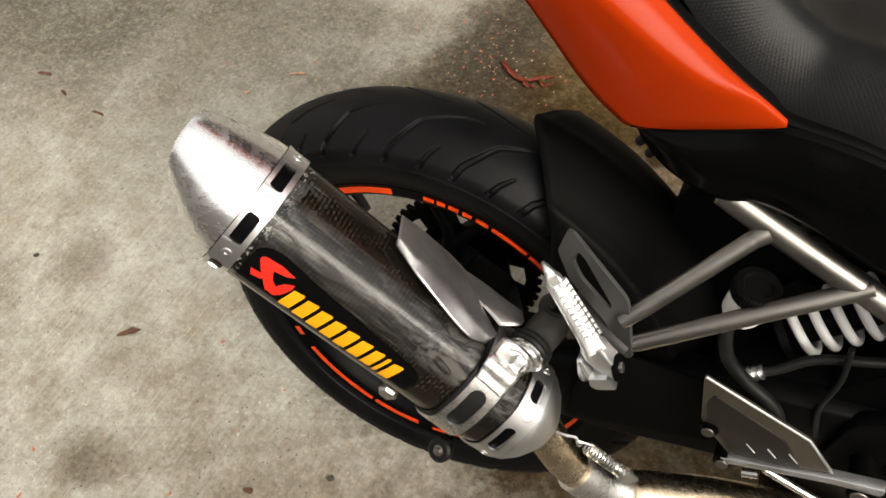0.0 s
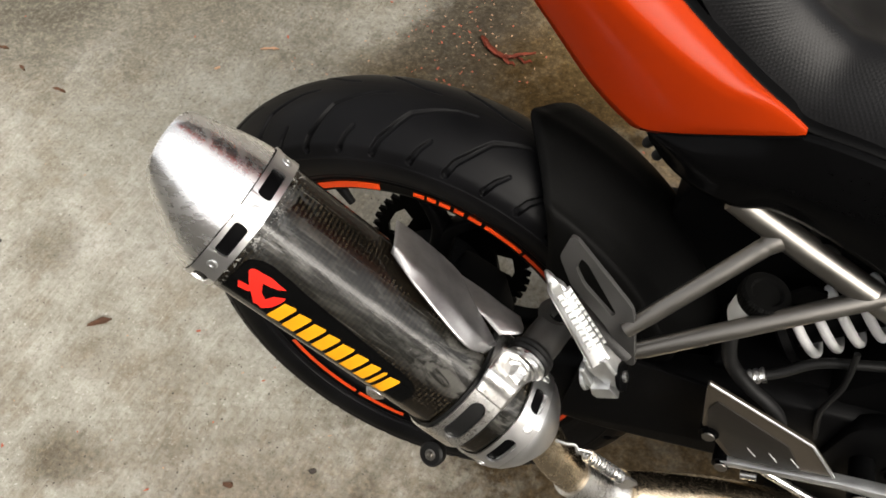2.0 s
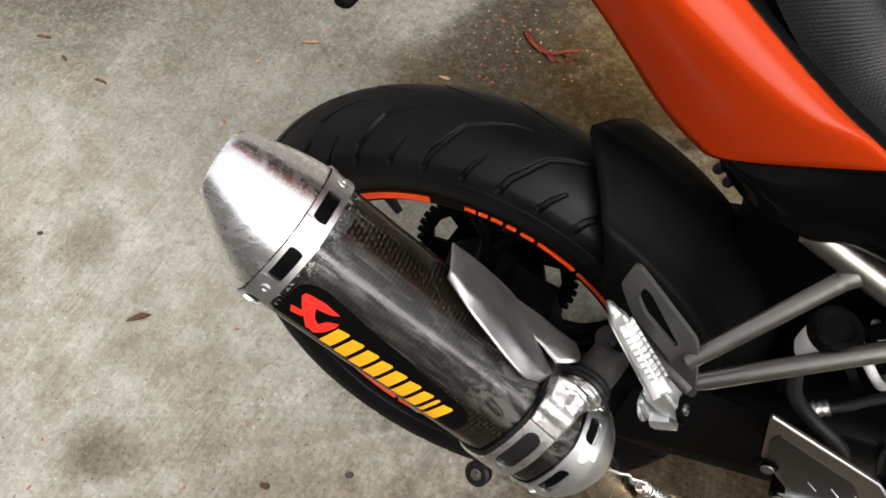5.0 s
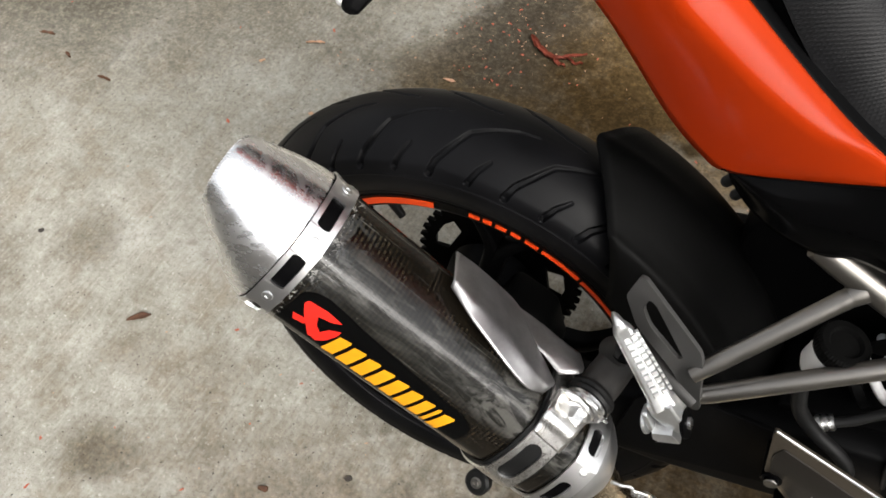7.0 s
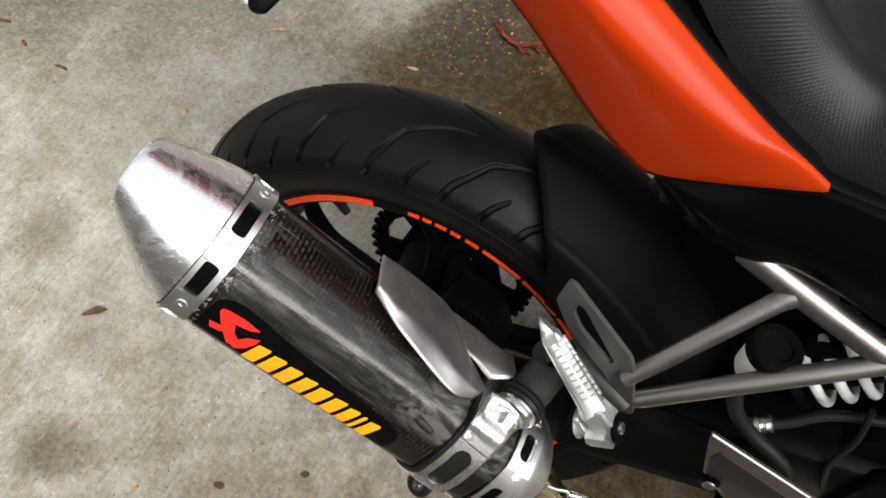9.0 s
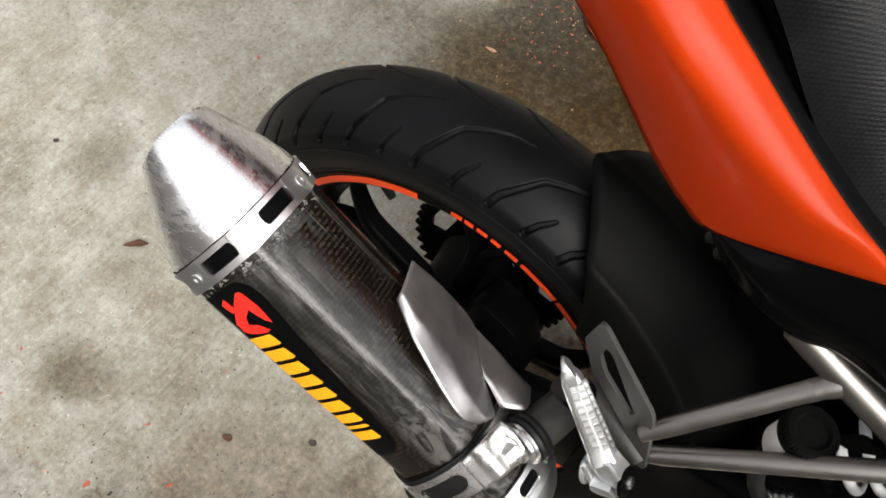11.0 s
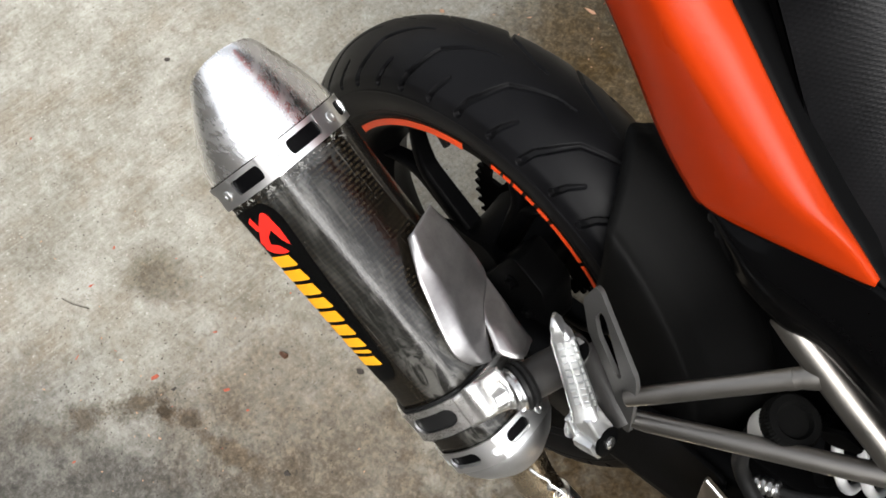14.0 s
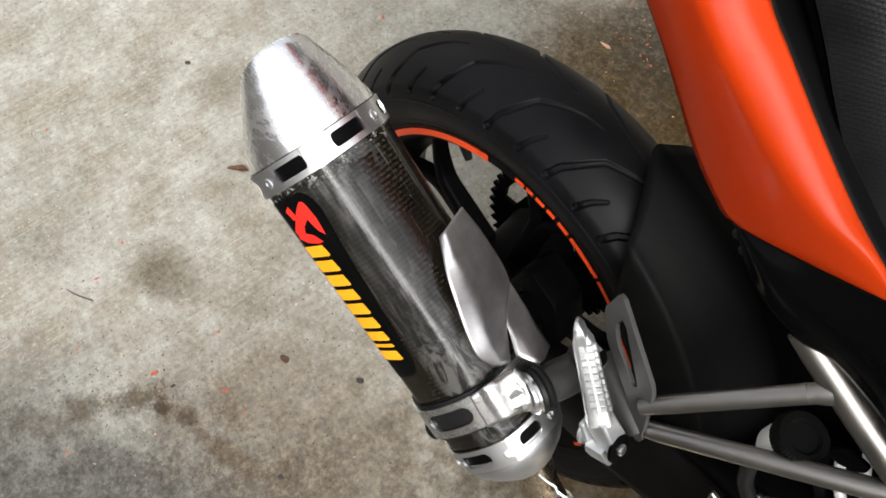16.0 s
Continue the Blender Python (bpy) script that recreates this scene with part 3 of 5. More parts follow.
def build_tyre(parent):
    mid, crown = -0.0275, 0.310
    half = [(0.0595 * u, 0.278 + (crown - 0.278) * (1 - u ** 2.2)) for u in (0, 0.15, 0.3, 0.45, 0.6, 0.72, 0.83, 0.92, 1.0)]
    half += [(0.0625, 0.2705), (0.064, 0.262), (0.0635, 0.2535), (0.0605, 0.244), (0.0565, 0.2365), (0.053, 0.2312)]
    fine = catmull([(a, b, 0) for a, b in half], 12)
    fs = [0.0]
    for a, b in zip(fine, fine[1:]):
        fs.append(fs[-1] + (b - a).length)
    n_s, n_t = 150, 2112
    rows = []
    for k in range(2 * n_s + 1):
        s = (k - n_s) / n_s * fs[-1]
        a, b = (Vector([np.interp(q, fs, [p[i] for p in fine]) for i in (0, 1)]) for q in (min(abs(s), fs[-1] - 3e-4), min(abs(s), fs[-1] - 3e-4) + 3e-4))
        t = (b - a).normalized()
        side = -1 if s > 0 else 1
        rows.append((s, mid + side * a.x, a.y, side * -t.y, t.x, t))
    # the tread repeats 22 times round the wheel
    period = n_t // 22
    depth = [[groove_depth(i * 360 / n_t, row[0]) if abs(row[0]) < 0.082 else 0.0 for row in rows] for i in range(period)]
    g = Geo()
    for i in range(n_t):
        th = 2 * math.pi * i / n_t
        sn, cs = math.sin(th), math.cos(th)
        for k, (s, y, r, ny, nr, _) in enumerate(rows):
            d = depth[i % period][k]
            # moulded rings on the side wall
            if 0.083 < abs(s) < 0.0845 or 0.112 < abs(s) < 0.114:
                d -= 0.0008
            g.v.append(((r - d * nr) * sn, y - d * ny, HUB.z + (r - d * nr) * cs))
    m = len(rows)
    g.f = [(i * m + k, i * m + k + 1, ((i + 1) % n_t) * m + k + 1, ((i + 1) % n_t) * m + k) for i in range(n_t) for k in range(m - 1)]
    return part("tyre", g, RUBBER, parent, "black tyre with curved tread grooves", sharp=50)


def ring_patch(r0, r1, a0, a1, y, thick=0.0006, n=None):
    """A flat arc on the wheel's flank; angles in degrees from the top towards the front."""
    n = n or max(2, int(abs(a1 - a0) / 1.5))
    g = Geo()
    rings = []
    for k in range(n + 1):
        a = radians(a0 + (a1 - a0) * k / n)
        rings.append([(r * math.sin(a), yy, HUB.z + r * math.cos(a)) for r, yy in ((r0, y), (r1, y), (r1, y - thick), (r0, y - thick))])
    return loft(rings)


def build_wheel():
    w, mid = RIM_Y, -0.0275
    h = mid - w
    side = [(-h, 0.2165), (-h - 0.0015, 0.2255), (-h - 0.004, 0.2288), (-h - 0.0035, 0.2322), (-h + 0.003, 0.2328), (-h + 0.01, 0.226), (-h + 0.016, 0.214), (-h + 0.026, 0.2)]
    inner = [(-h + 0.022, 0.2), (-h + 0.005, 0.209), (-h, 0.2165)]
    barrel = side + [(0, 0.196)] + [(-a, r) for a, r in reversed(side)] + [(-a, r) for a, r in reversed(inner)] + [(0, 0.187)] + inner
    barrel = [(a + mid, r) for a, r in barrel]
    wheel = part("rear_wheel", revolve(barrel, HUB, (0, 1, 0), 144, cap=False), SATIN, bike, "black alloy wheel with orange rim tape", sharp=40)
    # five forked spokes
    for i in range(5):
        base = -64 + i * 72
        spoke = Geo()
        for arm in (-1, 1):
            pts = []
            for r, off in ((0.045, 0), (0.1, arm * 1.5), (0.138, arm * 2.5), (0.16, arm * 6.5), (0.18, arm * 11.0), (0.199, arm * 15.5)):
                a = radians(base + off)
                pts.append(Vector((r * math.sin(a), -0.034, HUB.z + r * math.cos(a))))
            line = catmull(pts, 5)
            rings = []
            for k, p in enumerate(line):
                d = (line[min(k + 1, len(line) - 1)] - line[max(k - 1, 0)]).normalized()
                across = d.cross(Vector((0, 1, 0))).normalized()
                t = k / (len(line) - 1)
                hw, hd = 0.0115 - 0.0068 * t, 0.0135 - 0.0045 * t
                rings.append([p + across * sx * hw + Vector((0, sy * hd, 0)) for sx, sy in ((-1, 1), (-1, -0.55), (-0.6, -1), (0.6, -1), (1, -0.55), (1, 1))])
            spoke.join(loft(rings))
        part("spoke", spoke, DIRT_BLACK, wheel, bevel=0.0015, segments=1)
    hub = revolve([(-0.085, 0.0001), (-0.085, 0.022), (-0.082, 0.026), (-0.07, 0.03), (-0.065, 0.05), (-0.04, 0.053), (0.0, 0.055), (0.03, 0.06), (0.04, 0.03), (0.06, 0.026), (0.06, 0.0001)], HUB, (0, 1, 0), 40, cap=False)
    part("hub", hub, DIRT_BLACK, wheel)
    # chain sprocket on the far side
    saw = (0.112, 0.112, 0.107, 0.1025, 0.1025, 0.107)
    teeth = [(saw[k % 6] * math.sin(2 * math.pi * k / 258), saw[k % 6] * math.cos(2 * math.pi * k / 258)) for k in range(258)]
    windows = []
    for k in range(5):
        c = radians(k * 72 + 4)
        windows.append([(r * math.sin(c + o), r * math.cos(c + o)) for r, o in ((0.07, -0.3), (0.088, -0.34), (0.091, -0.15), (0.091, 0.15), (0.088, 0.34), (0.07, 0.3))])
    bore = [(0.04 * math.sin(2 * math.pi * k / 30), 0.04 * math.cos(2 * math.pi * k / 30)) for k in range(30)]
    part("sprocket", prism(teeth, 0.006, (0, 0.05, HUB.z), holes=(*windows, bore)), DARK_METAL, wheel, "dark steel chain sprocket")
    wave = [(0.1 + 0.0025 * math.sin(24 * math.pi * k / 120)) for k in range(120)]
    disc_out = [(r * math.sin(2 * math.pi * k / 120), r * math.cos(2 * math.pi * k / 120)) for k, r in enumerate(wave)]
    disc_in = [(0.072 * math.sin(2 * math.pi * k / 60), 0.072 * math.cos(2 * math.pi * k / 60)) for k in range(60)]
    part("brake_disc", prism(disc_out, 0.005, (0, -0.085, HUB.z), holes=(disc_in,)), DARK_METAL, wheel, "dark worn brake disc")
    carrier = [(r * math.sin(radians(a)), r * math.cos(radians(a))) for a, r in [(k * 12, 0.074 if k % 6 < 2 else 0.046) for k in range(30)]]
    part("disc_carrier", prism(carrier, 0.006, (0, -0.083, HUB.z)), DIRT_BLACK, wheel)
    part("axle_nut", revolve([(0, 0.0001), (0, 0.0095), (0.003, 0.0125), (0.018, 0.0125), (0.018, 0.009), (0.06, 0.009), (0.06, 0.0001)], HUB + Vector((0, -0.188, 0)), (0, 1, 0), 6, cap=False), ZINC, wheel, "zinc axle nut")
    a = radians(-37)
    stem = [Vector((r * math.sin(a), -0.034, HUB.z + r * math.cos(a))) for r in (0.192, 0.178, 0.163)]
    part("valve", tube(stem, [0.0068, 0.006, 0.0048], 12), BLACK_RUBBER, wheel, "black rubber tyre valve")
    # orange tape on the rim's flank
    for a0, a1 in ((-58, -10.9), (-0.9, 2.2), (3.1, 5.6), (6.6, 9.7), (10.9, 13.7), (15.1, 19.0), (20.2, 32.1), (33.2, 46.5), (47.6, 66), (-120.3, -116.2), (-158, -127), (-178, -159.5), (150, 176), (90, 120)):
        part("rim_tape", ring_patch(0.2165 if a0 < -5 else 0.219, 0.2242 if a0 < -5 else 0.2238, a0, a1, w - 0.0014), STRIPE, wheel, "orange reflective tape strip")
    build_tyre(wheel)
    return wheel


def build_hugger():
    """The black mudguard over the front of the rear tyre."""
    outline = [(0.05, 0.25, 40), (0.05, 0.285, 34), (0.0445, 0.313, 28), (0.027, 0.332, 23), (0.003, 0.3415, 19.6), (-0.018, 0.343, 17.2), (-0.034, 0.342, 16.1), (-0.06, 0.3275, 20.2), (-0.0865, 0.313, 24.6), (-0.0975, 0.3065, 26.6), (-0.1025, 0.277, 32.0), (-0.1045, 0.25, 37.0)]
    # the crown and the flank meet at a crease
    section = catmull(outline[:9], 5) + catmull(outline[8:], 5)[1:]
    stations = []
    for k in range(29):
        t = k / 28
        ring = []
        for y, r, start in section:
            a = radians(start + (84 - start) * t)
            flare = 0.012 * t if y < -0.085 else 0.0
            ring.append(((r + 0.018 * t) * math.sin(a), y - flare, HUB.z + (r + 0.018 * t) * math.cos(a)))
        stations.append(ring)
    guard = part("mudguard", loft(stations, closed=False), DUSTY, bike, "scuffed matt black plastic mudguard", solid=0.003, sharp=25)
    return guard


def build_swingarm():
    pts = [((0.0, 0.315), 0.026), ((0.12, 0.352), 0.034), ((0.25, 0.392), 0.042), ((0.37, 0.425), 0.048), ((0.5, 0.45), 0.045)]
    rings = []
    for (x, z), h in pts:
        h2 = h + 0.046 * max(0.0, 1 - abs(x - 0.31) / 0.3)
        rings.append([(x, y, z + dz) for y, dz in ((-0.112, -h2), (-0.128, -h2 + 0.008), (-0.132, 0), (-0.128, h - 0.008), (-0.112, h), (-0.09, h), (-0.086, 0), (-0.09, -h2))])
    arm = part("swingarm", loft(rings), SATIN, bike, "satin black box-section swingarm", bevel=0.004)
    rings = [[(x, y + 0.21, z) for x, y, z in ring] for ring in rings]
    part("far_arm", loft(rings), SATIN, arm, bevel=0.004)
    part("brace", prism(rounded([(0.33, 0.36), (0.33, 0.47), (0.5, 0.5), (0.5, 0.38)], 0.01), 0.21, (0, 0, 0)), SATIN, arm, bevel=0.004)
    part("bump_plate", prism(rounded([(0.2, 0.335), (0.21, 0.44), (0.245, 0.47), (0.34, 0.47), (0.36, 0.385)], 0.012), 0.006, (0, -0.136, 0)), PLASTIC, arm, "black plastic swingarm cover", bevel=0.0015)
    caliper = Geo().join(prism(rounded([(0.02, 0.37), (0.05, 0.45), (0.1, 0.43), (0.12, 0.37), (0.08, 0.34)], 0.012), 0.045, (0, -0.07, 0)))
    part("brake_caliper", caliper, DARK_METAL, arm, "black rear brake caliper", bevel=0.004)
    for x, z in ((0.06, 0.41), (0.09, 0.385)):
        part("caliper_bolt", hex_bolt((x, -0.092, z), (0, -1, 0), 0.006, 0.008), DARK_METAL, arm)
    part("axle_adjuster", prism(rounded([(-0.03, 0.29), (-0.03, 0.34), (0.04, 0.35), (0.04, 0.3)], 0.006), 0.008, (0, -0.133, 0)), CAST, arm, bevel=0.001)
    # small plate far below the frame spars, low on the right
    part("chain_guard", prism(rounded([(0.02, 0.42), (0.3, 0.5), (0.3, 0.47), (0.02, 0.4)], 0.008), 0.02, (0, 0.1, 0)), PLASTIC, arm, bevel=0.002)
    return arm


M0, M1 = Vector((-0.0729, -0.2637, 0.6447)), Vector((0.165, -0.2404, 0.4764))
MA = (M1 - M0).normalized()
MU = (Vector((0, 1, 0)) - MA * MA.y).normalized()
MW = MU.cross(MA) if MU.cross(MA).z > 0 else MA.cross(MU)
ML = (M1 - M0).length
# the bolt that hangs the silencer from the frame
LUG, LUG_AXIS = Vector((0.1690, -0.2400, 0.5525)), Vector((-0.25, -0.96, -0.05)).normalized()


def can_radius(a):
    return float(np.interp(a, (-0.017, -0.007, 0.12, 0.2, 0.26, 0.3), (0.0595, 0.0587, 0.0575, 0.0563, 0.0525, 0.0495)))


def can_axis(a):
    """The silencer's middle line; its inlet end sits a little outward."""
    t = min(1.0, max(0.0, (a - 0.19) / 0.08))
    return M0 + MA * a + Vector((-0.003, -0.004, 0)) * t * t * (3 - 2 * t)


def can_point(a, phi, lift=0.0):
    """A point on the silencer's skin: metres along from the rear collar, degrees round (180 is outward, 90 is up)."""
    six = abs(((phi - 60 + 30) % 60) - 30)
    flat = math.cos(radians(30)) / math.cos(radians(30 - six))
    r = can_radius(a) * (0.35 * flat * 1.07 + 0.65) + lift
    return can_axis(a) + (MU * math.cos(radians(phi)) + MW * math.sin(radians(phi))) * r


def can_band(a0, a1, p0, p1, lift, thick, na=2, step=3.0):
    """A strip that lies on the silencer's skin."""
    n = max(2, int(abs(p1 - p0) / step))
    rings = []
    for k in range(n + 1):
        p = p0 + (p1 - p0) * k / n
        rings.append([can_point(a0, p, lift), can_point(a1, p, lift), can_point(a1, p, lift + thick), can_point(a0, p, lift + thick)])
    return loft(rings, closed=True, cap=abs(p1 - p0) < 359.9)


def can_shape(outline, lift, thick):
    """A flat convex outline (metres along, metres round from the outward side) laid on the skin in narrow strips."""
    lo, hi = min(b for _, b in outline), max(b for _, b in outline)
    n = max(2, int((hi - lo) / 0.0016))
    rings = []
    for k in range(n + 1):
        b = lo + (hi - lo) * min(0.999, max(0.001, k / n))
        cuts = []
        for (a0, b0), (a1, b1) in zip(outline, outline[1:] + outline[:1]):
            if (b0 - b) * (b1 - b) <= 0 and b0 != b1:
                cuts.append(a0 + (a1 - a0) * (b - b0) / (b1 - b0))
        a0, a1 = min(cuts), max(cuts)
        phi = 180 - math.degrees(b / 0.0575)
        m = max(1, int((a1 - a0) / 0.02))
        line = [a0 + (a1 - a0) * j / m for j in range(m + 1)]
        rings.append([can_point(a, phi, lift) for a in line[:1] + line[-1:]] + [can_point(a, phi, lift + thick) for a in line[-1:] + line[:1]])
    return loft(rings)


def slotted_ring(name, a0, a1, slots, lift, material, parent, label, ends=0.4, thick=0.0019):
    """A metal ring round the silencer with long windows; slots: pairs of angles, with rounded ends."""
    lo, hi = a0 + (a1 - a0) * 0.2, a1 - (a1 - a0) * 0.24
    mid, half = (lo + hi) / 2, (hi - lo) / 2
    deg = math.degrees(half / 0.0585) * ends
    turns = {2.0 * k for k in range(180)}
    for p0, p1 in slots:
        turns |= {p % 360 for p in (p0, p1)} | {(e + side * deg * x) % 360 for e, side in ((p0, 1), (p1, -1)) for x in (0.04, 0.12, 0.25, 0.42, 0.65, 1.0)}
    rows = []
    for phi in sorted(round(p, 3) for p in turns):
        wide = 0.0
        for p0, p1 in slots:
            into = min((phi - p0) % 360, (p1 - phi) % 360)
            if (phi - p0) % 360 < p1 - p0 and into > 1e-6:
                wide = half * math.sqrt(max(0.0, 1 - max(0.0, 1 - into / deg) ** 2))
        rows.append((phi, wide))
    g, n = Geo(), len(rows)
    for phi, wide in rows:
        for up in (lift, lift + thick):
            g.v += [tuple(can_point(a, phi, up)) for a in (a0, mid - wide, mid + wide, a1)]
    for k in range(n):
        p, q = k * 8, (k + 1) % n * 8
        for c in (0, 2):
            g.f += [(p + 4 + c, q + 4 + c, q + 5 + c, p + 5 + c), (p + c, p + 1 + c, q + 1 + c, q + c)]
        g.f += [(p, q, q + 4, p + 4), (p + 3, p + 7, q + 7, q + 3)]
        if rows[k][1] or rows[(k + 1) % n][1]:
            g.f += [(p + 1, p + 5, q + 5, q + 1), (p + 2, q + 2, q + 6, p + 6)]
    return part(name, g, material, parent, label, sharp=30)


def build_muffler():
    rings, uv = [], []
    n, na = 96, 40
    for i in range(na + 1):
        a = -0.011 + (ML + 0.011) * i / na
        rings.append([can_point(a, 360 * k / n) for k in range(n + 1)])
        uv += [(a, 0.0575 * 2 * math.pi * k / n) for k in range(n + 1)]
    can = part("muffler", loft(rings, closed=False), CARBON, bike, "scuffed carbon fibre silencer with metal end caps", uv=uv)
    # rear end cap: a cone of brushed aluminium with a slanting mouth
    def cone(t, k, inner=0.0, tooth=0.0):
        phi = 360 * k / 144
        end = 0.0640 + 0.0017 * math.cos(radians(phi)) + 0.009 * math.cos(radians(phi - 115)) + (tooth if k % 2 else 0.0)
        c, s = math.cos(radians(phi)), math.sin(radians(phi))
        # the mouth is narrower than the root and sits high
        r = 0.0590 - 0.0284 * t ** 1.4 - inner
        return M0 - MA * (0.0145 + t * end) + MU * c * r + MW * (s * r + 0.0198 * t ** 1.4)
    outer = [[cone(t, k) for k in range(144)] for t in np.linspace(0, 0.97, 14)]
    lip = [[cone(t, k, i, c) for k in range(144)] for t, i, c in ((0.99, 0.0006, 0.0008), (1.0, 0.0022, 0.0008), (0.985, 0.0045, 0.0))]
    inside = [[cone(t, k, 0.005) for k in range(144)] for t in (0.9, 0.5, 0.2)]
    part("end_cap", loft(outer + lip + inside, cap=False), CAP, can, "brushed aluminium end cap, scratched", sharp=50)
    part("baffle", revolve([(0, 0.0001), (0, 0.052), (0.004, 0.052)], M0 - MA * 0.028, MA, 48, cap=False), DIRT_BLACK, can)
    part("end_cap_seam", can_band(-0.0152, -0.0143, 0, 360, 0.0002, 0.001), DARK_METAL, can)
    part("collar_lining", can_band(-0.0138, 0.0058, 0, 360, 0.0002, 0.0006), DIRT_BLACK, can)
    part("front_lining", can_band(ML - 0.0155, ML + 0.0, 0, 360, 0.0002, 0.0006), DIRT_BLACK, can)
    rivets = (167, 115.5, 64, 12.5, 321, 269.5, 218)
    slots = [(r - 39, r - 11) for r in rivets]
    slotted_ring("rear_collar", -0.0144, 0.0064, [(a % 360, a % 360 + b - a) for a, b in slots], 0.0012, ALU, can, "aluminium collar with cut slots")
    for r in rivets:
        o = can_point(-0.0035, r, 0.0028)
        d = (o - M0 - MA * (o - M0).dot(MA)).normalized()
        part("rivet", revolve([(0, 0.0045), (0.0010, 0.0042), (0.0015, 0.0032), (0.0015, 0.0018), (0.0006, 0.0016), (0.0006, 0.0001)], o, d, 20, cap=False), CAST, can)
    # front cap and its collar
    rr = [[can_axis(ML + da) + (MU * math.cos(2 * math.pi * k / 72) + MW * math.sin(2 * math.pi * k / 72)) * r for k in range(72)] for da, r in ((0.0, 0.0505), (0.01, 0.0505), (0.018, 0.048), (0.029, 0.040), (0.038, 0.030), (0.043, 0.024))]
    part("front_cap", loft(rr), DOME, can, "aluminium front cap")
    front = (125, 192, 255, 318, 14, 68)
    slotted_ring("front_collar", ML - 0.016, ML + 0.008, [(142, 176), (208, 240), (271, 303), (334, 358), (30, 54), (84, 110)], 0.0012, ALU, can, "aluminium collar with cut slots", ends=0.9)
    for r in front:
        o = can_point(ML - 0.002, r, 0.0028)
        d = (o - M0 - MA * (o - M0).dot(MA)).normalized()
        part("rivet", revolve([(0, 0.0045), (0.0010, 0.0042), (0.0015, 0.0032), (0.0015, 0.0018), (0.0006, 0.0016), (0.0006, 0.0001)], o, d, 20, cap=False), CAST, can)
    # hanger clamp: rubber strip, polished band with long windows, tab on top
    part("clamp_rubber", can_band(ML - 0.0715, ML - 0.0335, 0, 360, 0.0006, 0.0022), BLACK_RUBBER, can, "black rubber strip under the clamp")
    clamp = slotted_ring("clamp", ML - 0.068, ML - 0.036, [(131, 176), (204, 250), (266, 310), (0, 60)], 0.003, STEEL, can, "polished steel hanger clamp", ends=1.0)
    clamp_tab(can)
    o = Vector((0.096, -0.2477, 0.3519))
    out = Vector((-0.2, -0.75, 0.6)).normalized()
    root = Vector((0.1, -0.15, 0.352))
    part("stop_arm", tube([root, root.lerp(o, 0.5) + Vector((0, 0.01, -0.004)), o - out * 0.008], 0.006, 12), DARK_METAL, can)
    part("bump_stop", revolve([(-0.014, 0.009), (-0.005, 0.0135), (0.003, 0.0135), (0.0055, 0.011), (0.0055, 0.0001)], o, out, 28, cap=False), BLACK_RUBBER, can, "black rubber bump stop")
    part("stop_bolt", hex_bolt(o + out * 0.0045, out, 0.004, 0.005, True), TUBE, can)
    # nine slanted bars and an angular mark
    part("decal", can_shape(rounded([(0.012, -0.010), (0.013, 0.033), (0.026, 0.040), (0.045, 0.0395), (0.062, 0.0365), (0.178, 0.0265), (0.190, 0.019), (0.188, -0.004), (0.06, -0.012)], 0.006), 0.0003, 0.0004), DECAL_BLACK, can, "glossy black decal strip")
    logo = (
        [(0.0199, 0.0256), (0.0217, 0.0298), (0.0271, 0.0302), (0.0348, 0.0227), (0.0388, 0.0151), (0.0443, 0.0118), (0.0453, 0.0032), (0.0394, 0.0025), (0.0328, 0.0096), (0.0259, 0.017)],
        [(0.0217, 0.0298), (0.0376, 0.0311), (0.0523, 0.0297), (0.0455, 0.0251), (0.033, 0.0226)],
        [(0.0394, 0.0025), (0.0443, 0.0118), (0.048, 0.0185), (0.0558, 0.0234), (0.0558, 0.0182), (0.0519, 0.008), (0.0468, 0.0023)],
        [(0.0185, 0.0135), (0.0281, 0.0145), (0.032, 0.0102), (0.0284, 0.0076), (0.022, 0.0075)],
    )
    for shape in logo:
        part("mark", can_shape(shape, 0.0009, 0.0002), RED, can, "red angular mark")
    widths = (10.6, 11, 11, 10.6, 11, 11, 9.6, 4.2, 9.8)
    at = 0.0535
    for k, w in enumerate(widths):
        low, w = -0.0012 - k * 0.0004, w * 0.00109
        hi = 0.0210 - k * 0.0002
        # each character is one plain slanted block
        outline = rounded([(at, low), (at + w - 0.0012, low + 0.0004), (at + w + 0.0035, hi), (at + 0.0047, hi - 0.0004)], 0.001, 2)
        part("yellow_bar", can_shape(outline, 0.0009, 0.0002), YELLOW, can, "slanted yellow bar")
        at += w + 0.0024
    return can


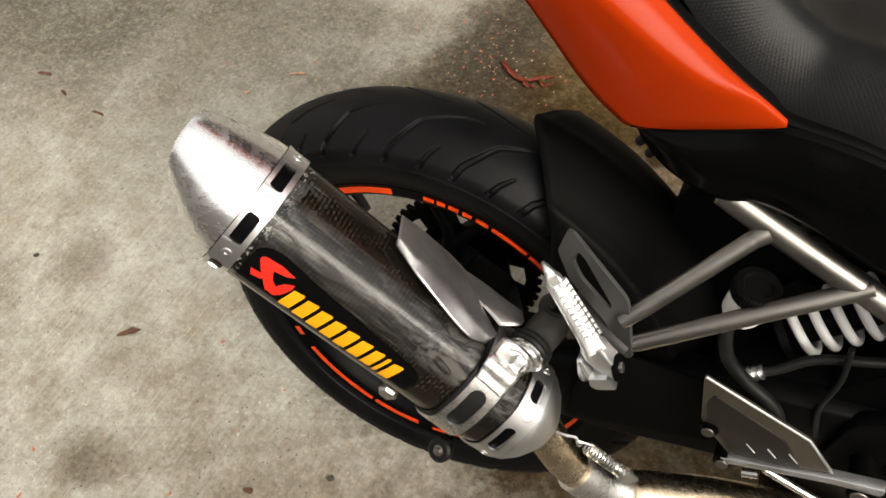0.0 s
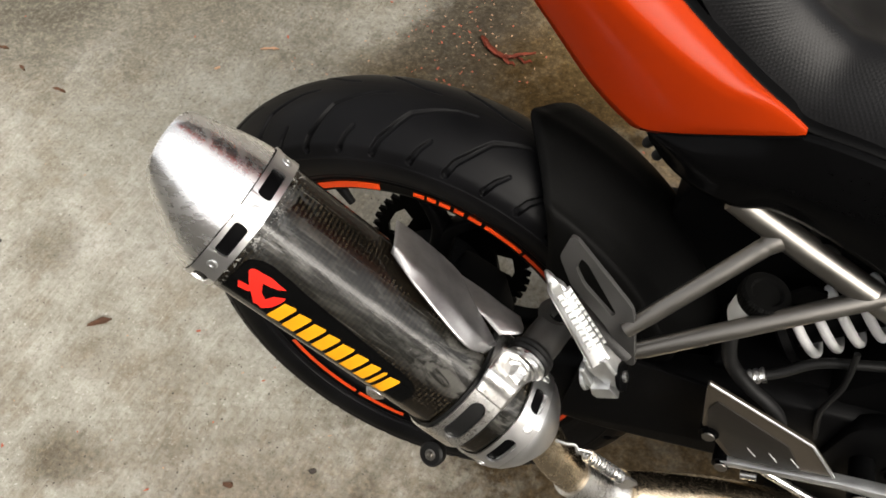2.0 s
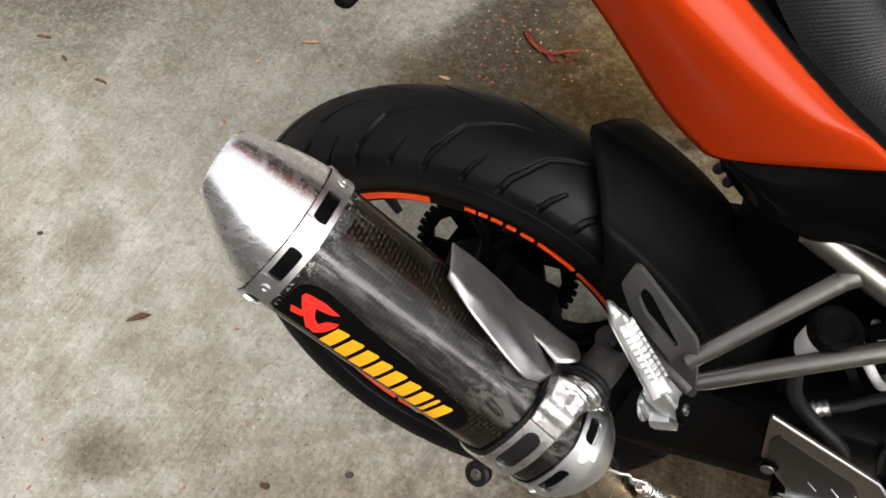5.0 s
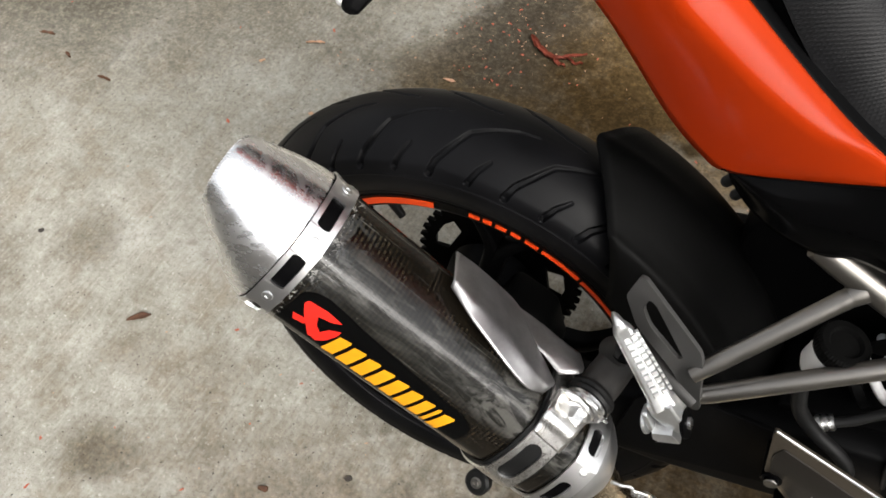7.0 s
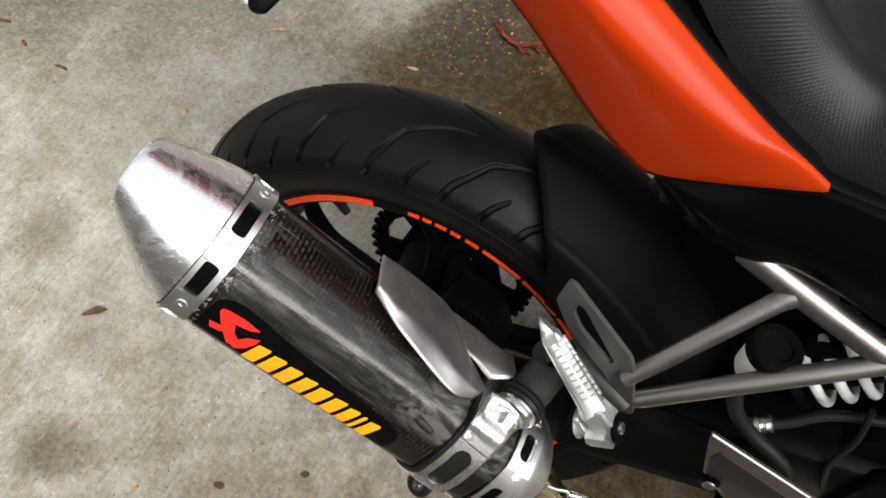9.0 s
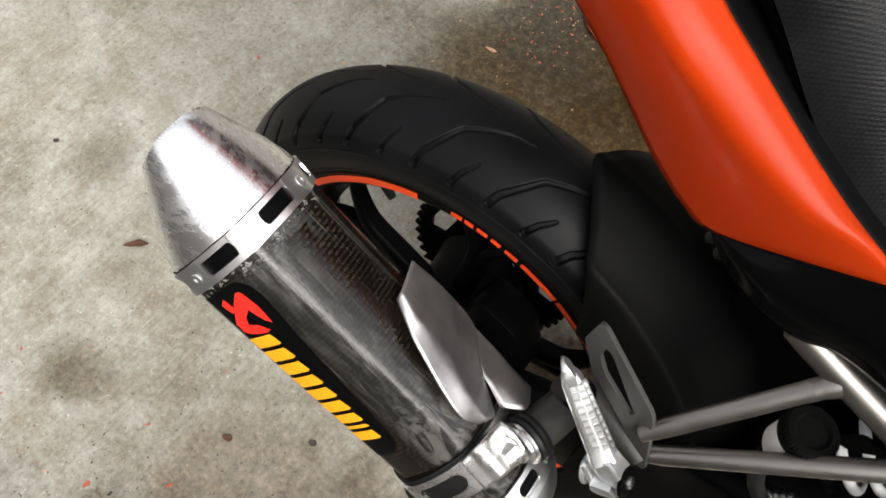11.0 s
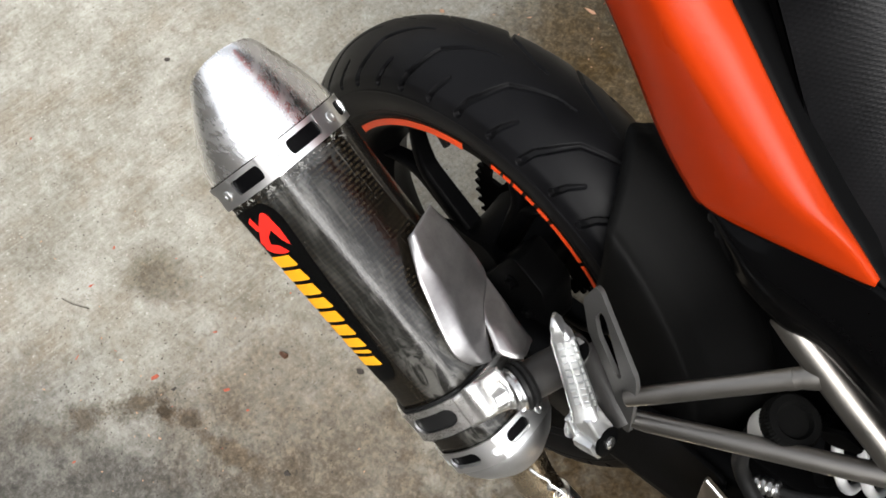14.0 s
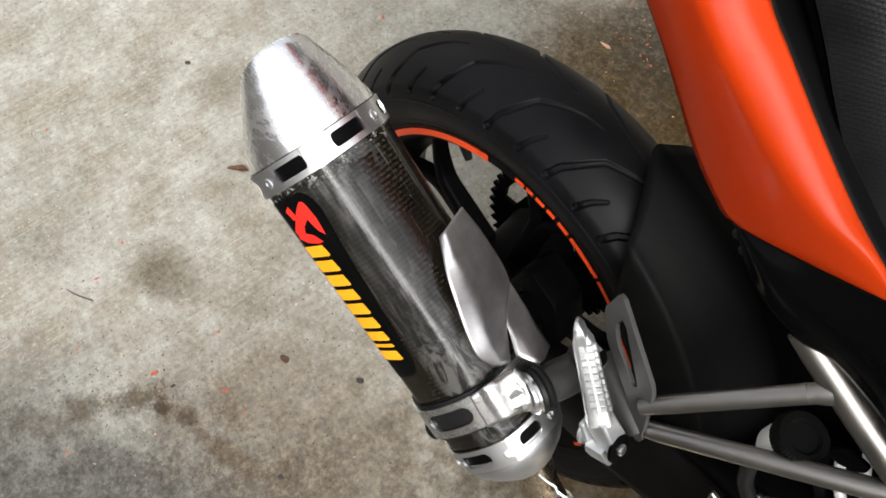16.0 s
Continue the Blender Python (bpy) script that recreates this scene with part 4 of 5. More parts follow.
def build_pipe():
    end = M1 + MA * 0.03
    path = catmull([end, (0.208, -0.238, 0.43), (0.227, -0.233, 0.399), (0.262, -0.224, 0.364), (0.31, -0.2, 0.338), (0.4, -0.172, 0.334), (0.52, -0.15, 0.33)], 8)
    pipe = part("exhaust_pipe", tube(path, [float(np.interp(i, (0, 26, 34, 99), (0.0195, 0.0195, 0.028, 0.03))) for i in range(len(path))], 32), PIPE, bike, "heat-tinted steel exhaust pipe")
    part("pipe_sleeve", tube(catmull([(0.236, -0.2315, 0.3885), (0.262, -0.224, 0.364), (0.287, -0.213, 0.3485)], 6), 0.0228, 32), STEEL, pipe, "bright steel slip joint")
    part("weld", tube(catmull([(0.2865, -0.2133, 0.3488), (0.291, -0.211, 0.3465)], 3), 0.0262, 32), PIPE, pipe)
    # coil spring that holds the joint, with its hooks
    a, b = Vector((0.2325, -0.2455, 0.4600)), Vector((0.288, -0.2265, 0.403))
    d, u, w = frame_of(b - a)
    line = [a + d * (0.014 + ((b - a).length - 0.026) * t / 200) + (u * math.cos(t * 0.40) + w * math.sin(t * 0.40)) * 0.0056 for t in range(201)]
    part("spring", tube([a, a + d * 0.008 + u * 0.004] + line + [b - d * 0.008, b], 0.00115, 6), ZINC, pipe, "steel retaining spring")
    hook = [a + d * 0.006, a + w * 0.004, a - d * 0.006 + u * 0.002, a - d * 0.014 - u * 0.003, a - d * 0.024 - u * 0.006]
    part("spring_hook", tube(catmull(hook, 6), 0.0016, 8), ZINC, pipe)
    part("hook_lug", prism(rounded([(-0.008, -0.012), (-0.008, 0.006), (0.008, 0.006), (0.008, -0.012)], 0.003), 0.003, b, d, u), STEEL, pipe)
    return pipe


def build_heat_shield():
    """A sheet with a bent-down outer band, and a folded tab at its front end."""
    lower = [(0.0462, -0.2425, 0.6375), (0.0640, -0.2530, 0.6285), (0.0800, -0.2595, 0.6195), (0.1200, -0.2665, 0.5855), (0.1345, -0.2545, 0.566)]
    upper = [(0.0351, -0.2097, 0.6379), (0.0545, -0.2, 0.6144), (0.0873, -0.194, 0.581), (0.1129, -0.2228, 0.5833), (0.141, -0.2402, 0.562)]
    lo, up = catmull(lower, 8), catmull(upper, 8)
    rows = []
    for i, (p, q) in enumerate(zip(lo, up)):
        t = i / (len(lo) - 1)
        bend = 0.16 + 0.3 * t
        rise = 0.003 + 0.006 * math.sin(math.pi * min(1.0, 0.15 + t * 0.8))
        row = []
        for k in range(21):
            w = k / 20
            fold = min(w / bend, (1 - w) / (1 - bend))
            row.append(p.lerp(q, w) + Vector((0.3, -0.35, 0.88)) * rise * (fold - 0.25 * max(0.0, fold - 0.7)))
        rows.append(row)
    sh = part("heat_shield", loft(rows, closed=False), SHIELD, bike, "dull folded aluminium heat shield", solid=0.0015, sharp=50)
    folds = (
        ((0.0875, -0.1945, 0.5812), (0.0878, -0.1942, 0.581), (0.0882, -0.194, 0.5806)),
        ((0.1129, -0.2228, 0.5833), (0.1145, -0.209, 0.5775), (0.114, -0.1965, 0.5725)),
        ((0.128, -0.2300, 0.5790), (0.1365, -0.217, 0.5755), (0.131, -0.1985, 0.5655)),
        ((0.1422, -0.2367, 0.5731), (0.1585, -0.2234, 0.5694), (0.1505, -0.199, 0.5568)),
    )
    lines = [catmull(f, 4) for f in folds]
    tab = [catmull([ln[k] for ln in lines], 4) for k in range(len(lines[0]))]
    part("shield_tab", loft(tab, closed=False), SHIELD, sh, solid=0.0015, sharp=50)
    return sh


def build_frame():
    """Rear subframe: upper spar, two stays that meet at the footpeg hanger, cross tubes."""
    spar = [Vector((0.283, -0.1315, 0.6985)), Vector((0.2995, -0.1335, 0.6915)), Vector((0.35, -0.135, 0.6695)), Vector((0.427, -0.1365, 0.6375)), Vector((0.56, -0.14, 0.578))]
    fr = part("subframe", tube(spar, 0.012, 24), TUBE, bike, "metallic grey tubular steel subframe")
    part("far_spar", tube([Vector((p.x, -p.y, p.z)) for p in spar], 0.0128, 20), TUBE, fr)
    part("upper_stay", tube([(0.238, -0.1965, 0.583), (0.252, -0.187, 0.5985), (0.318, -0.144, 0.672), (0.324, -0.14, 0.6775)], [0.0066, 0.0076, 0.0076, 0.0076], 20), TUBE, fr)
    part("stay_collar", tube([(0.311, -0.1487, 0.6645), (0.3145, -0.1463, 0.6683)], [0.0077, 0.0079], 20), TUBE, fr)
    part("stay_saddle", tube([(0.317, -0.1445, 0.6715), (0.3205, -0.142, 0.6745), (0.3245, -0.1395, 0.6775)], [0.0082, 0.009, 0.0092], 20), TUBE, fr)
    part("lower_stay", tube([(0.243, -0.1925, 0.5485), (0.2596, -0.189, 0.5595), (0.373, -0.1525, 0.6285), (0.414, -0.138, 0.6515)], [0.0068, 0.008, 0.0082, 0.0082], 20), TUBE, fr)
    part("far_upper_stay", tube([(0.242, 0.194, 0.586), (0.331, 0.146, 0.686)], 0.0085, 16), TUBE, fr)
    part("cross_tube", tube([(0.36, -0.134, 0.67), (0.36, 0.134, 0.67)], 0.012, 16), SATIN, fr)
    # hanger plate with its window
    u, v = Vector((0.97, -0.243, 0)), Vector((0, 0, 1))
    o = Vector((0.173, -0.1772, 0.0))
    outline = rounded([(0.0015, 0.652), (0.007, 0.6525), (0.066, 0.611), (0.0705, 0.602), (0.085, 0.545), (0.079, 0.541), (0.052, 0.572), (0.012, 0.598), (-0.004, 0.624)], 0.0045)
    window = rounded([(0.0145, 0.6345), (0.021, 0.632), (0.056, 0.594), (0.0525, 0.589), (0.022, 0.607), (0.012, 0.621)], 0.004)
    part("hanger_plate", prism(outline, 0.004, o, u, v, holes=(window,)), PLATE, fr, "grey steel plate with a cut-out", bevel=0.0006, segments=1)
    # lug that carries the silencer clamp: black boss with rubber bush and bolt
    lug0, lug1 = LUG, LUG - LUG_AXIS * 0.068
    ax = LUG_AXIS
    part("muffler_lug", tube([lug0 - ax * 0.012, lug0 - ax * 0.03, lug1], [0.0165, 0.017, 0.0155], 28), BOSS, fr, "satin black hanger boss")
    part("bush", revolve([(0, 0.008), (0, 0.0195), (0.003, 0.0205), (0.005, 0.0185), (0.008, 0.0205), (0.011, 0.0195), (0.011, 0.008)], lug0 - ax * 0.012, ax, 32), BLACK_RUBBER, fr, "black rubber bush")
    part("lug_web", tube([lug1 - ax * 0.002, (0.228, -0.188, 0.552), (0.248, -0.193, 0.545)], [0.015, 0.014, 0.012], 20), BOSS, fr)
    # second boss above, with its washer and nut
    b0 = Vector((0.186, -0.2, 0.588))
    part("upper_boss", tube([lug1 + Vector((-0.012, -0.012, 0.004)), b0], [0.0125, 0.0125], 20), BOSS, fr)
    part("upper_washer", revolve([(0, 0.004), (0, 0.0135), (0.002, 0.0135), (0.002, 0.004)], b0, (-0.5, -0.1, 0.85), 24), DARK_METAL, fr)
    part("upper_nut", revolve([(0, 0.004), (0, 0.007), (0.007, 0.007), (0.007, 0.0001)], b0 + Vector((-0.001, 0, 0.002)), (-0.5, -0.1, 0.85), 6, cap=False), DARK_METAL, fr, "dark nut")
    part("clamp_washer", revolve([(0, 0.008), (0, 0.0185), (0.0025, 0.0185), (0.003, 0.0165), (0.0055, 0.0162), (0.0055, 0.008)], lug0, ax, 36), ZINC, fr, "stepped zinc washer")
    part("clamp_bolt", hex_bolt(lug0 + ax * 0.0078, ax, 0.0078, 0.013, False), ZINC, fr, "zinc flange bolt")
    return fr


def clamp_tab(parent):
    """The broad ear of the silencer clamp, bent up from the band to the hanger bolt."""
    lug, ax = LUG, LUG_AXIS
    c = lug + ax * 0.0062
    fwd = (MA - ax * MA.dot(ax)).normalized()
    up = ax.cross(fwd) if ax.cross(fwd).z > 0 else fwd.cross(ax)
    mid = ML - 0.052
    rows = [
        [c + up * 0.0095 - fwd * 0.0165, c + up * 0.0125 - fwd * 0.002, c + up * 0.0100 + fwd * 0.007],
        [c - fwd * 0.0225 + up * 0.003, c + up * 0.004, c + fwd * 0.0125 + up * 0.003],
        [c - fwd * 0.0235 - up * 0.006, c - up * 0.006, c + fwd * 0.0150 - up * 0.008],
        [can_point(mid - 0.019, 108, 0.0105), can_point(mid, 108, 0.0115), can_point(mid + 0.017, 107, 0.0115)],
        [can_point(mid - 0.0175, 117, 0.0062), can_point(mid, 117, 0.0066), can_point(mid + 0.0165, 117, 0.0064)],
        [can_point(mid - 0.0161, 125, 0.0049), can_point(mid, 125, 0.0049), can_point(mid + 0.0161, 125, 0.0049)],
    ]
    smooth = [catmull(col, 6) for col in zip(*rows)]
    grid = [[smooth[0][i].lerp(smooth[1][i], k / 5) for k in range(5)] + [smooth[1][i].lerp(smooth[2][i], k / 5) for k in range(6)] for i in range(len(smooth[0]))]
    part("ear", loft(grid, closed=False), STEEL, parent, "polished steel clamp ear", solid=0.003, sharp=50)


def build_footpeg():
    """Folded passenger footpeg of cast aluminium."""
    tip, piv = Vector((0.1665, -0.2115, 0.637)), Vector((0.2345, -0.2275, 0.561))
    d = (piv - tip).normalized()
    w = Vector((0.88, 0.44, 0.06))
    w = (w - d * d.dot(w)).normalized()
    u = w.cross(d)
    if u.z < 0:
        u = -u
    rows = []
    for t, hw, hd in ((0.05, 0.002, 0.003), (0.1, 0.0048, 0.005), (0.17, 0.0074, 0.0068), (0.2, 0.0078, 0.0066), (0.9, 0.0094, 0.0072), (1.0, 0.0102, 0.008)):
        c = tip.lerp(piv, t * 0.86)
        rows.append([c + w * sx * hw + u * sy * hd for sx, sy in ((-1, -0.8), (-0.7, -1), (0.7, -1), (1, -0.8), (1, 0.7), (0.75, 1), (-0.75, 1), (-1, 0.7))])
    peg = part("passenger_footpeg", loft(rows), CAST, bike, "folded cast aluminium passenger footpeg", bevel=0.0006, segments=1)
    for row in range(10):
        for col, half, deep in ((-0.12, 0.0027, 0.0), (0.78, 0.0027, 0.0), (1.36, 0.0013, -0.002)):
            c = tip.lerp(piv, (0.22 + row * 0.067) * 0.86) + u * (0.0068 + deep) + w * col * (0.0066 + row * 0.00016)
            base = [(-0.0026, -half), (0.0026, -half), (0.0026, half), (-0.0026, half)]
            tooth = loft([[c + d * a + w * b - u * 0.0015 for a, b in base], [c + d * a * 0.92 + w * b * 0.9 + u * 0.0012 for a, b in base], [c + d * a * 0.72 + w * b * 0.75 + u * 0.002 for a, b in base]])
            part("tooth", tooth, CAST, peg)
    fin = loft([[tip + d * a + w * s * hw + u * h for s, h in ((-1, lo), (1, lo), (1, hi), (-1, hi))] for a, hw, lo, hi in ((-0.004, 0.0012, 0.0, 0.009), (0.002, 0.0032, -0.004, 0.0125), (0.010, 0.0046, -0.004, 0.0105), (0.018, 0.0042, -0.003, 0.0085), (0.024, 0.003, -0.002, 0.007))])
    part("tip", fin, CAST, peg, bevel=0.0006, segments=1)
    # neck that widens into a fork round the pivot
    pv = Vector((0.2325, -0.2215, 0.5455))
    e = (pv - tip.lerp(piv, 0.80)).normalized()
    e = (e - w * e.dot(w)).normalized()
    turn = w.cross(e)
    if turn.z < 0:
        turn = -turn
    w = (w * 0.82 + turn * 0.57).normalized()
    n = w.cross(e)
    if n.z < 0:
        n = -n
    k0 = tip.lerp(piv, 0.80)
    span = (pv - k0).length
    neck = loft([[k0 + e * a + w * (off + sx * hw) + n * sy * hd for sx, sy in ((-1, -0.8), (-0.8, -1), (0.8, -1), (1, -0.8), (1, 0.8), (0.8, 1), (-0.8, 1), (-1, 0.8))] for a, off, hw, hd in ((0, 0.0, 0.0102, 0.0080), (span * 0.45, 0.0008, 0.0112, 0.0088), (span * 0.7, 0.003, 0.0105, 0.0092), (span + 0.004, 0.006, 0.0080, 0.0092), (span + 0.011, 0.007, 0.0066, 0.0072))])
    part("clevis", neck, CAST, peg, "cast aluminium clevis", bevel=0.0008)
    cheek = rounded([(-0.021, -0.007), (-0.018, 0.006), (-0.006, 0.0095), (0.006, 0.009), (0.011, 0.002), (0.009, -0.008)], 0.004)
    part("fork_cheek", prism(cheek, 0.005, pv - w * 0.0110, e, n), CAST, peg, bevel=0.0012)
    block = loft([[pv + e * a + w * (-0.0015 + sx * hw) + n * (sy * hd - 0.003) for sx, sy in ((-1, -1), (1, -1), (1, 1), (-1, 1))] for a, hw, hd in ((0.002, 0.0085, 0.0085), (0.012, 0.0105, 0.0085), (0.021, 0.0100, 0.0065), (0.026, 0.0082, 0.004))])
    part("stop_block", block, CAST, peg, bevel=0.0012)
    part("pivot_washer", revolve([(0, 0.004), (0, 0.0128), (0.003, 0.0128), (0.0036, 0.0115), (0.0036, 0.004)], pv + w * 0.0152, w, 32), DARK_METAL, peg, "dark pivot washer")
    part("pivot_pin", revolve([(0, 0.0052), (0.0055, 0.005), (0.0063, 0.0036), (0.0063, 0.0001)], pv + w * 0.0152, w, 24, cap=False), ZINC, peg, "bright pivot pin")
    part("spring_washer", revolve([(0, 0.004), (0, 0.0112), (0.0022, 0.0116), (0.0036, 0.010), (0.0036, 0.0001)], pv - w * 0.0142 + e * 0.001, -w, 32, cap=False), CAST, peg)
    return peg


def build_heel_guard():
    pl = [(0.3200, 0.5265), (0.4246, 0.4888), (0.4560, 0.4540), (0.3676, 0.427), (0.333, 0.462), (0.3225, 0.512)]
    hg = part("heel_guard", prism(rounded(pl, 0.004), 0.0045, (0, -0.174, 0)), GUARD, bike, "dark bronze heel guard plate with bare edges", bevel=0.0012)
    face = [(0.3348, 0.5065), (0.4078, 0.477), (0.4298, 0.4460), (0.372, 0.4300), (0.3589, 0.4444), (0.337, 0.466), (0.3305, 0.492)]
    part("face", prism(rounded(face, 0.003), 0.0016, (0, -0.177, 0)), GUARD_FACE, hg, "recessed dark face", bevel=0.0005)
    part("top_lip", tube([(0.3215, -0.1765, 0.5262), (0.4243, -0.1765, 0.4886), (0.4555, -0.1765, 0.4545)], 0.0013, 8), ALU, hg, "bare worn edge")
    for k in range(3):
        a = Vector((0.384 + k * 0.0185, -0.1782, 0.4505 + k * 0.0035))
        part("slot_mark", tube([a + Vector((-0.006, 0, 0.004)), a + Vector((0.004, 0, -0.005))], 0.0006, 6), CAST, hg)
    arm = prism(rounded([(0.360, 0.418), (0.372, 0.4245), (0.459, 0.452), (0.50, 0.462), (0.50, 0.4505), (0.462, 0.4445), (0.374, 0.4175), (0.364, 0.406)], 0.004), 0.012, (0, -0.1745, 0))
    part("peg_bracket", arm, CAST, hg, "cast aluminium footpeg bracket", bevel=0.002)
    for x, z, r in ((0.3419, 0.4556, 0.0062), (0.3659, 0.4141, 0.0062), (0.4844, 0.4405, 0.008)):
        part("bolt", hex_bolt((x, -0.1775, z), (0, -1, 0), r, 0.0045, True), DIRT_BLACK, hg, "dark socket bolt")
        part("bolt_rim", revolve([(0, r * 0.62), (0, r * 0.98), (0.0012, r * 0.9), (0.0012, r * 0.66)], (x, -0.182, z), (0, -1, 0), 24), TUBE, hg)
        part("spacer", cylinder((x, -0.1775, z), (x, -0.14, z), r * 1.45, 20), DARK_METAL, hg)
    part("brake_rod", tube([(0.405, -0.168, 0.412), (0.465, -0.168, 0.392)], 0.004, 14), STEEL, hg, "steel brake rod")
    part("rod_end", tube([(0.389, -0.17, 0.3965), (0.403, -0.17, 0.402)], 0.0045, 14), ZINC, hg)
    return hg


def build_reservoir():
    o, ax = Vector((0.3305, -0.138, 0.577)), Vector((0.1, -0.1, 1)).normalized()
    res = part("brake_reservoir", revolve([(0, 0.0001), (0, 0.0155), (0.006, 0.018), (0.03, 0.0188), (0.033, 0.0188), (0.033, 0.0001)], o, ax, 32, cap=False), WHITE_PLASTIC, bike, "milky white brake fluid reservoir")
    cap = []
    for k in range(96):
        a = 2 * math.pi * k / 96
        cap.append((0.0204 + 0.0006 * (k % 2), a))
    _, u, w = frame_of(ax)
    rings = [[o + ax * h + (u * math.cos(a) + w * math.sin(a)) * (r + dr) for r, a in cap] for h, dr in ((0.031, -0.001), (0.033, 0), (0.043, 0), (0.046, -0.002), (0.046, -0.007), (0.0425, -0.009), (0.0425, -0.0194))]
    part("cap", loft(rings), DUSTY, res, "ribbed black screw cap", sharp=30)
    part("clip", prism(rounded([(-0.012, 0), (0.004, 0.02), (0.02, 0.02), (0.02, 0.012), (0.006, 0)], 0.003), 0.004, o + Vector((0.03, 0.01, 0.03)), (1, 0, 0), (0, 0, 1)), DARK_METAL, res)
    part("hose", tube(catmull([(0.3225, -0.145, 0.575), (0.3275, -0.15, 0.5495), (0.337, -0.15, 0.5276), (0.3586, -0.15, 0.5064), (0.3836, -0.15, 0.4894), (0.3985, -0.15, 0.470), (0.405, -0.15, 0.43)], 6), 0.0066, 14), BLACK_RUBBER, res, "black rubber hose")
    fit = Geo()
    p = Vector((0.3535, -0.133, 0.4925))
    d = Vector((0.85, 0.25, 0.45)).normalized()
    for k in range(4):
        fit.join(revolve([(k * 0.0055, 0.0055), (k * 0.0055 + 0.002, 0.0075), (k * 0.0055 + 0.0045, 0.0075), (k * 0.0055 + 0.0055, 0.0058)], p, d, 16))
    part("hose_fitting", fit, ZINC, res, "crimped zinc hose fitting")
    part("brake_line", tube(catmull([p + d * 0.02, p + d * 0.035, (0.41, -0.115, 0.527), (0.45, -0.11, 0.54), (0.5, -0.1, 0.55)], 6), 0.0048, 12), BLACK_RUBBER, res, "thin black brake line")
    return res


def build_shock():
    a, b = Vector((0.3800, -0.072, 0.5050)), Vector((0.5273, -0.03, 0.615))
    d, u, w = frame_of(b - a)
    sh = part("shock_absorber", revolve([(0, 0.0001), (0, 0.018), (0.1, 0.018), (0.1, 0.008), (0.19, 0.008), (0.19, 0.0001)], a, d, 24, cap=False), DARK_METAL, bike, "black shock absorber with a white spring")
    turns, n = 8.5, 300
    line = [a + d * (0.016 + 0.165 * k / n) + (u * math.cos(2 * math.pi * (turns * k / n + 1.0)) + w * math.sin(2 * math.pi * (turns * k / n + 1.0))) * 0.0275 for k in range(n + 1)]
    part("coil_spring", tube(line, 0.0046, 12), WHITE_PAINT, sh, "white painted coil spring")
    part("spring_seat", revolve([(0, 0.012), (0, 0.036), (0.008, 0.037), (0.012, 0.02)], b - d * 0.012, d, 28), DARK_METAL, sh)
    part("lower_seat", revolve([(0, 0.02), (0.004, 0.031), (0.012, 0.030), (0.012, 0.012)], a - d * 0.004, d, 28), DARK_METAL, sh)
    return sh


def build_engine():
    """The dark bulk in front of the rear wheel."""
    en = part("engine", prism(rounded([(0.44, 0.2), (0.42, 0.47), (0.5, 0.58), (0.8, 0.6), (0.95, 0.5), (0.95, 0.2)], 0.03), 0.24, (0, 0.005, 0)), DARK_METAL, bike, "black engine casing in deep shade", bevel=0.012)
    part("inner_guard", prism(rounded([(0.272, 0.5), (0.243, 0.562), (0.258, 0.615), (0.33, 0.7), (0.46, 0.7), (0.44, 0.45), (0.345, 0.42)], 0.02), 0.13, (0, 0.042, 0)), PLASTIC, en, "black plastic inner guard", bevel=0.008)
    part("airbox", prism(rounded([(0.48, 0.6), (0.44, 0.7), (0.8, 0.72), (0.8, 0.58)], 0.02), 0.22, (0, 0.0, 0)), PLASTIC, en, bevel=0.01)
    part("frame_plate", prism(rounded([(0.44, 0.36), (0.46, 0.49), (0.52, 0.51), (0.56, 0.46), (0.53, 0.34)], 0.02), 0.02, (0, -0.13, 0)), SATIN, en, "satin black frame casting", bevel=0.004)
    for k in range(4):
        part("bolt", hex_bolt((0.47 + 0.02 * k, -0.141, 0.4 + 0.02 * k), (0, -1, 0), 0.005, 0.006), DARK_METAL, en)
    cable = catmull([(0.43, -0.12, 0.56), (0.435, -0.125, 0.52), (0.43, -0.13, 0.48), (0.44, -0.13, 0.44)], 5)
    part("switch_lead", tube(cable, 0.003, 8), BLACK_RUBBER, en)
    return en


def side_surface(curves, n=10, across=12):
    """A skin through several edge lines, each with the same number of points."""
    lines = [catmull(c, n) for c in curves]
    rows = []
    for i in range(len(lines[0])):
        cross = catmull([ln[i] for ln in lines], across) if len(lines) > 2 else [lines[0][i].lerp(lines[1][i], k / across) for k in range(across + 1)]
        rows.append(cross)
    return rows


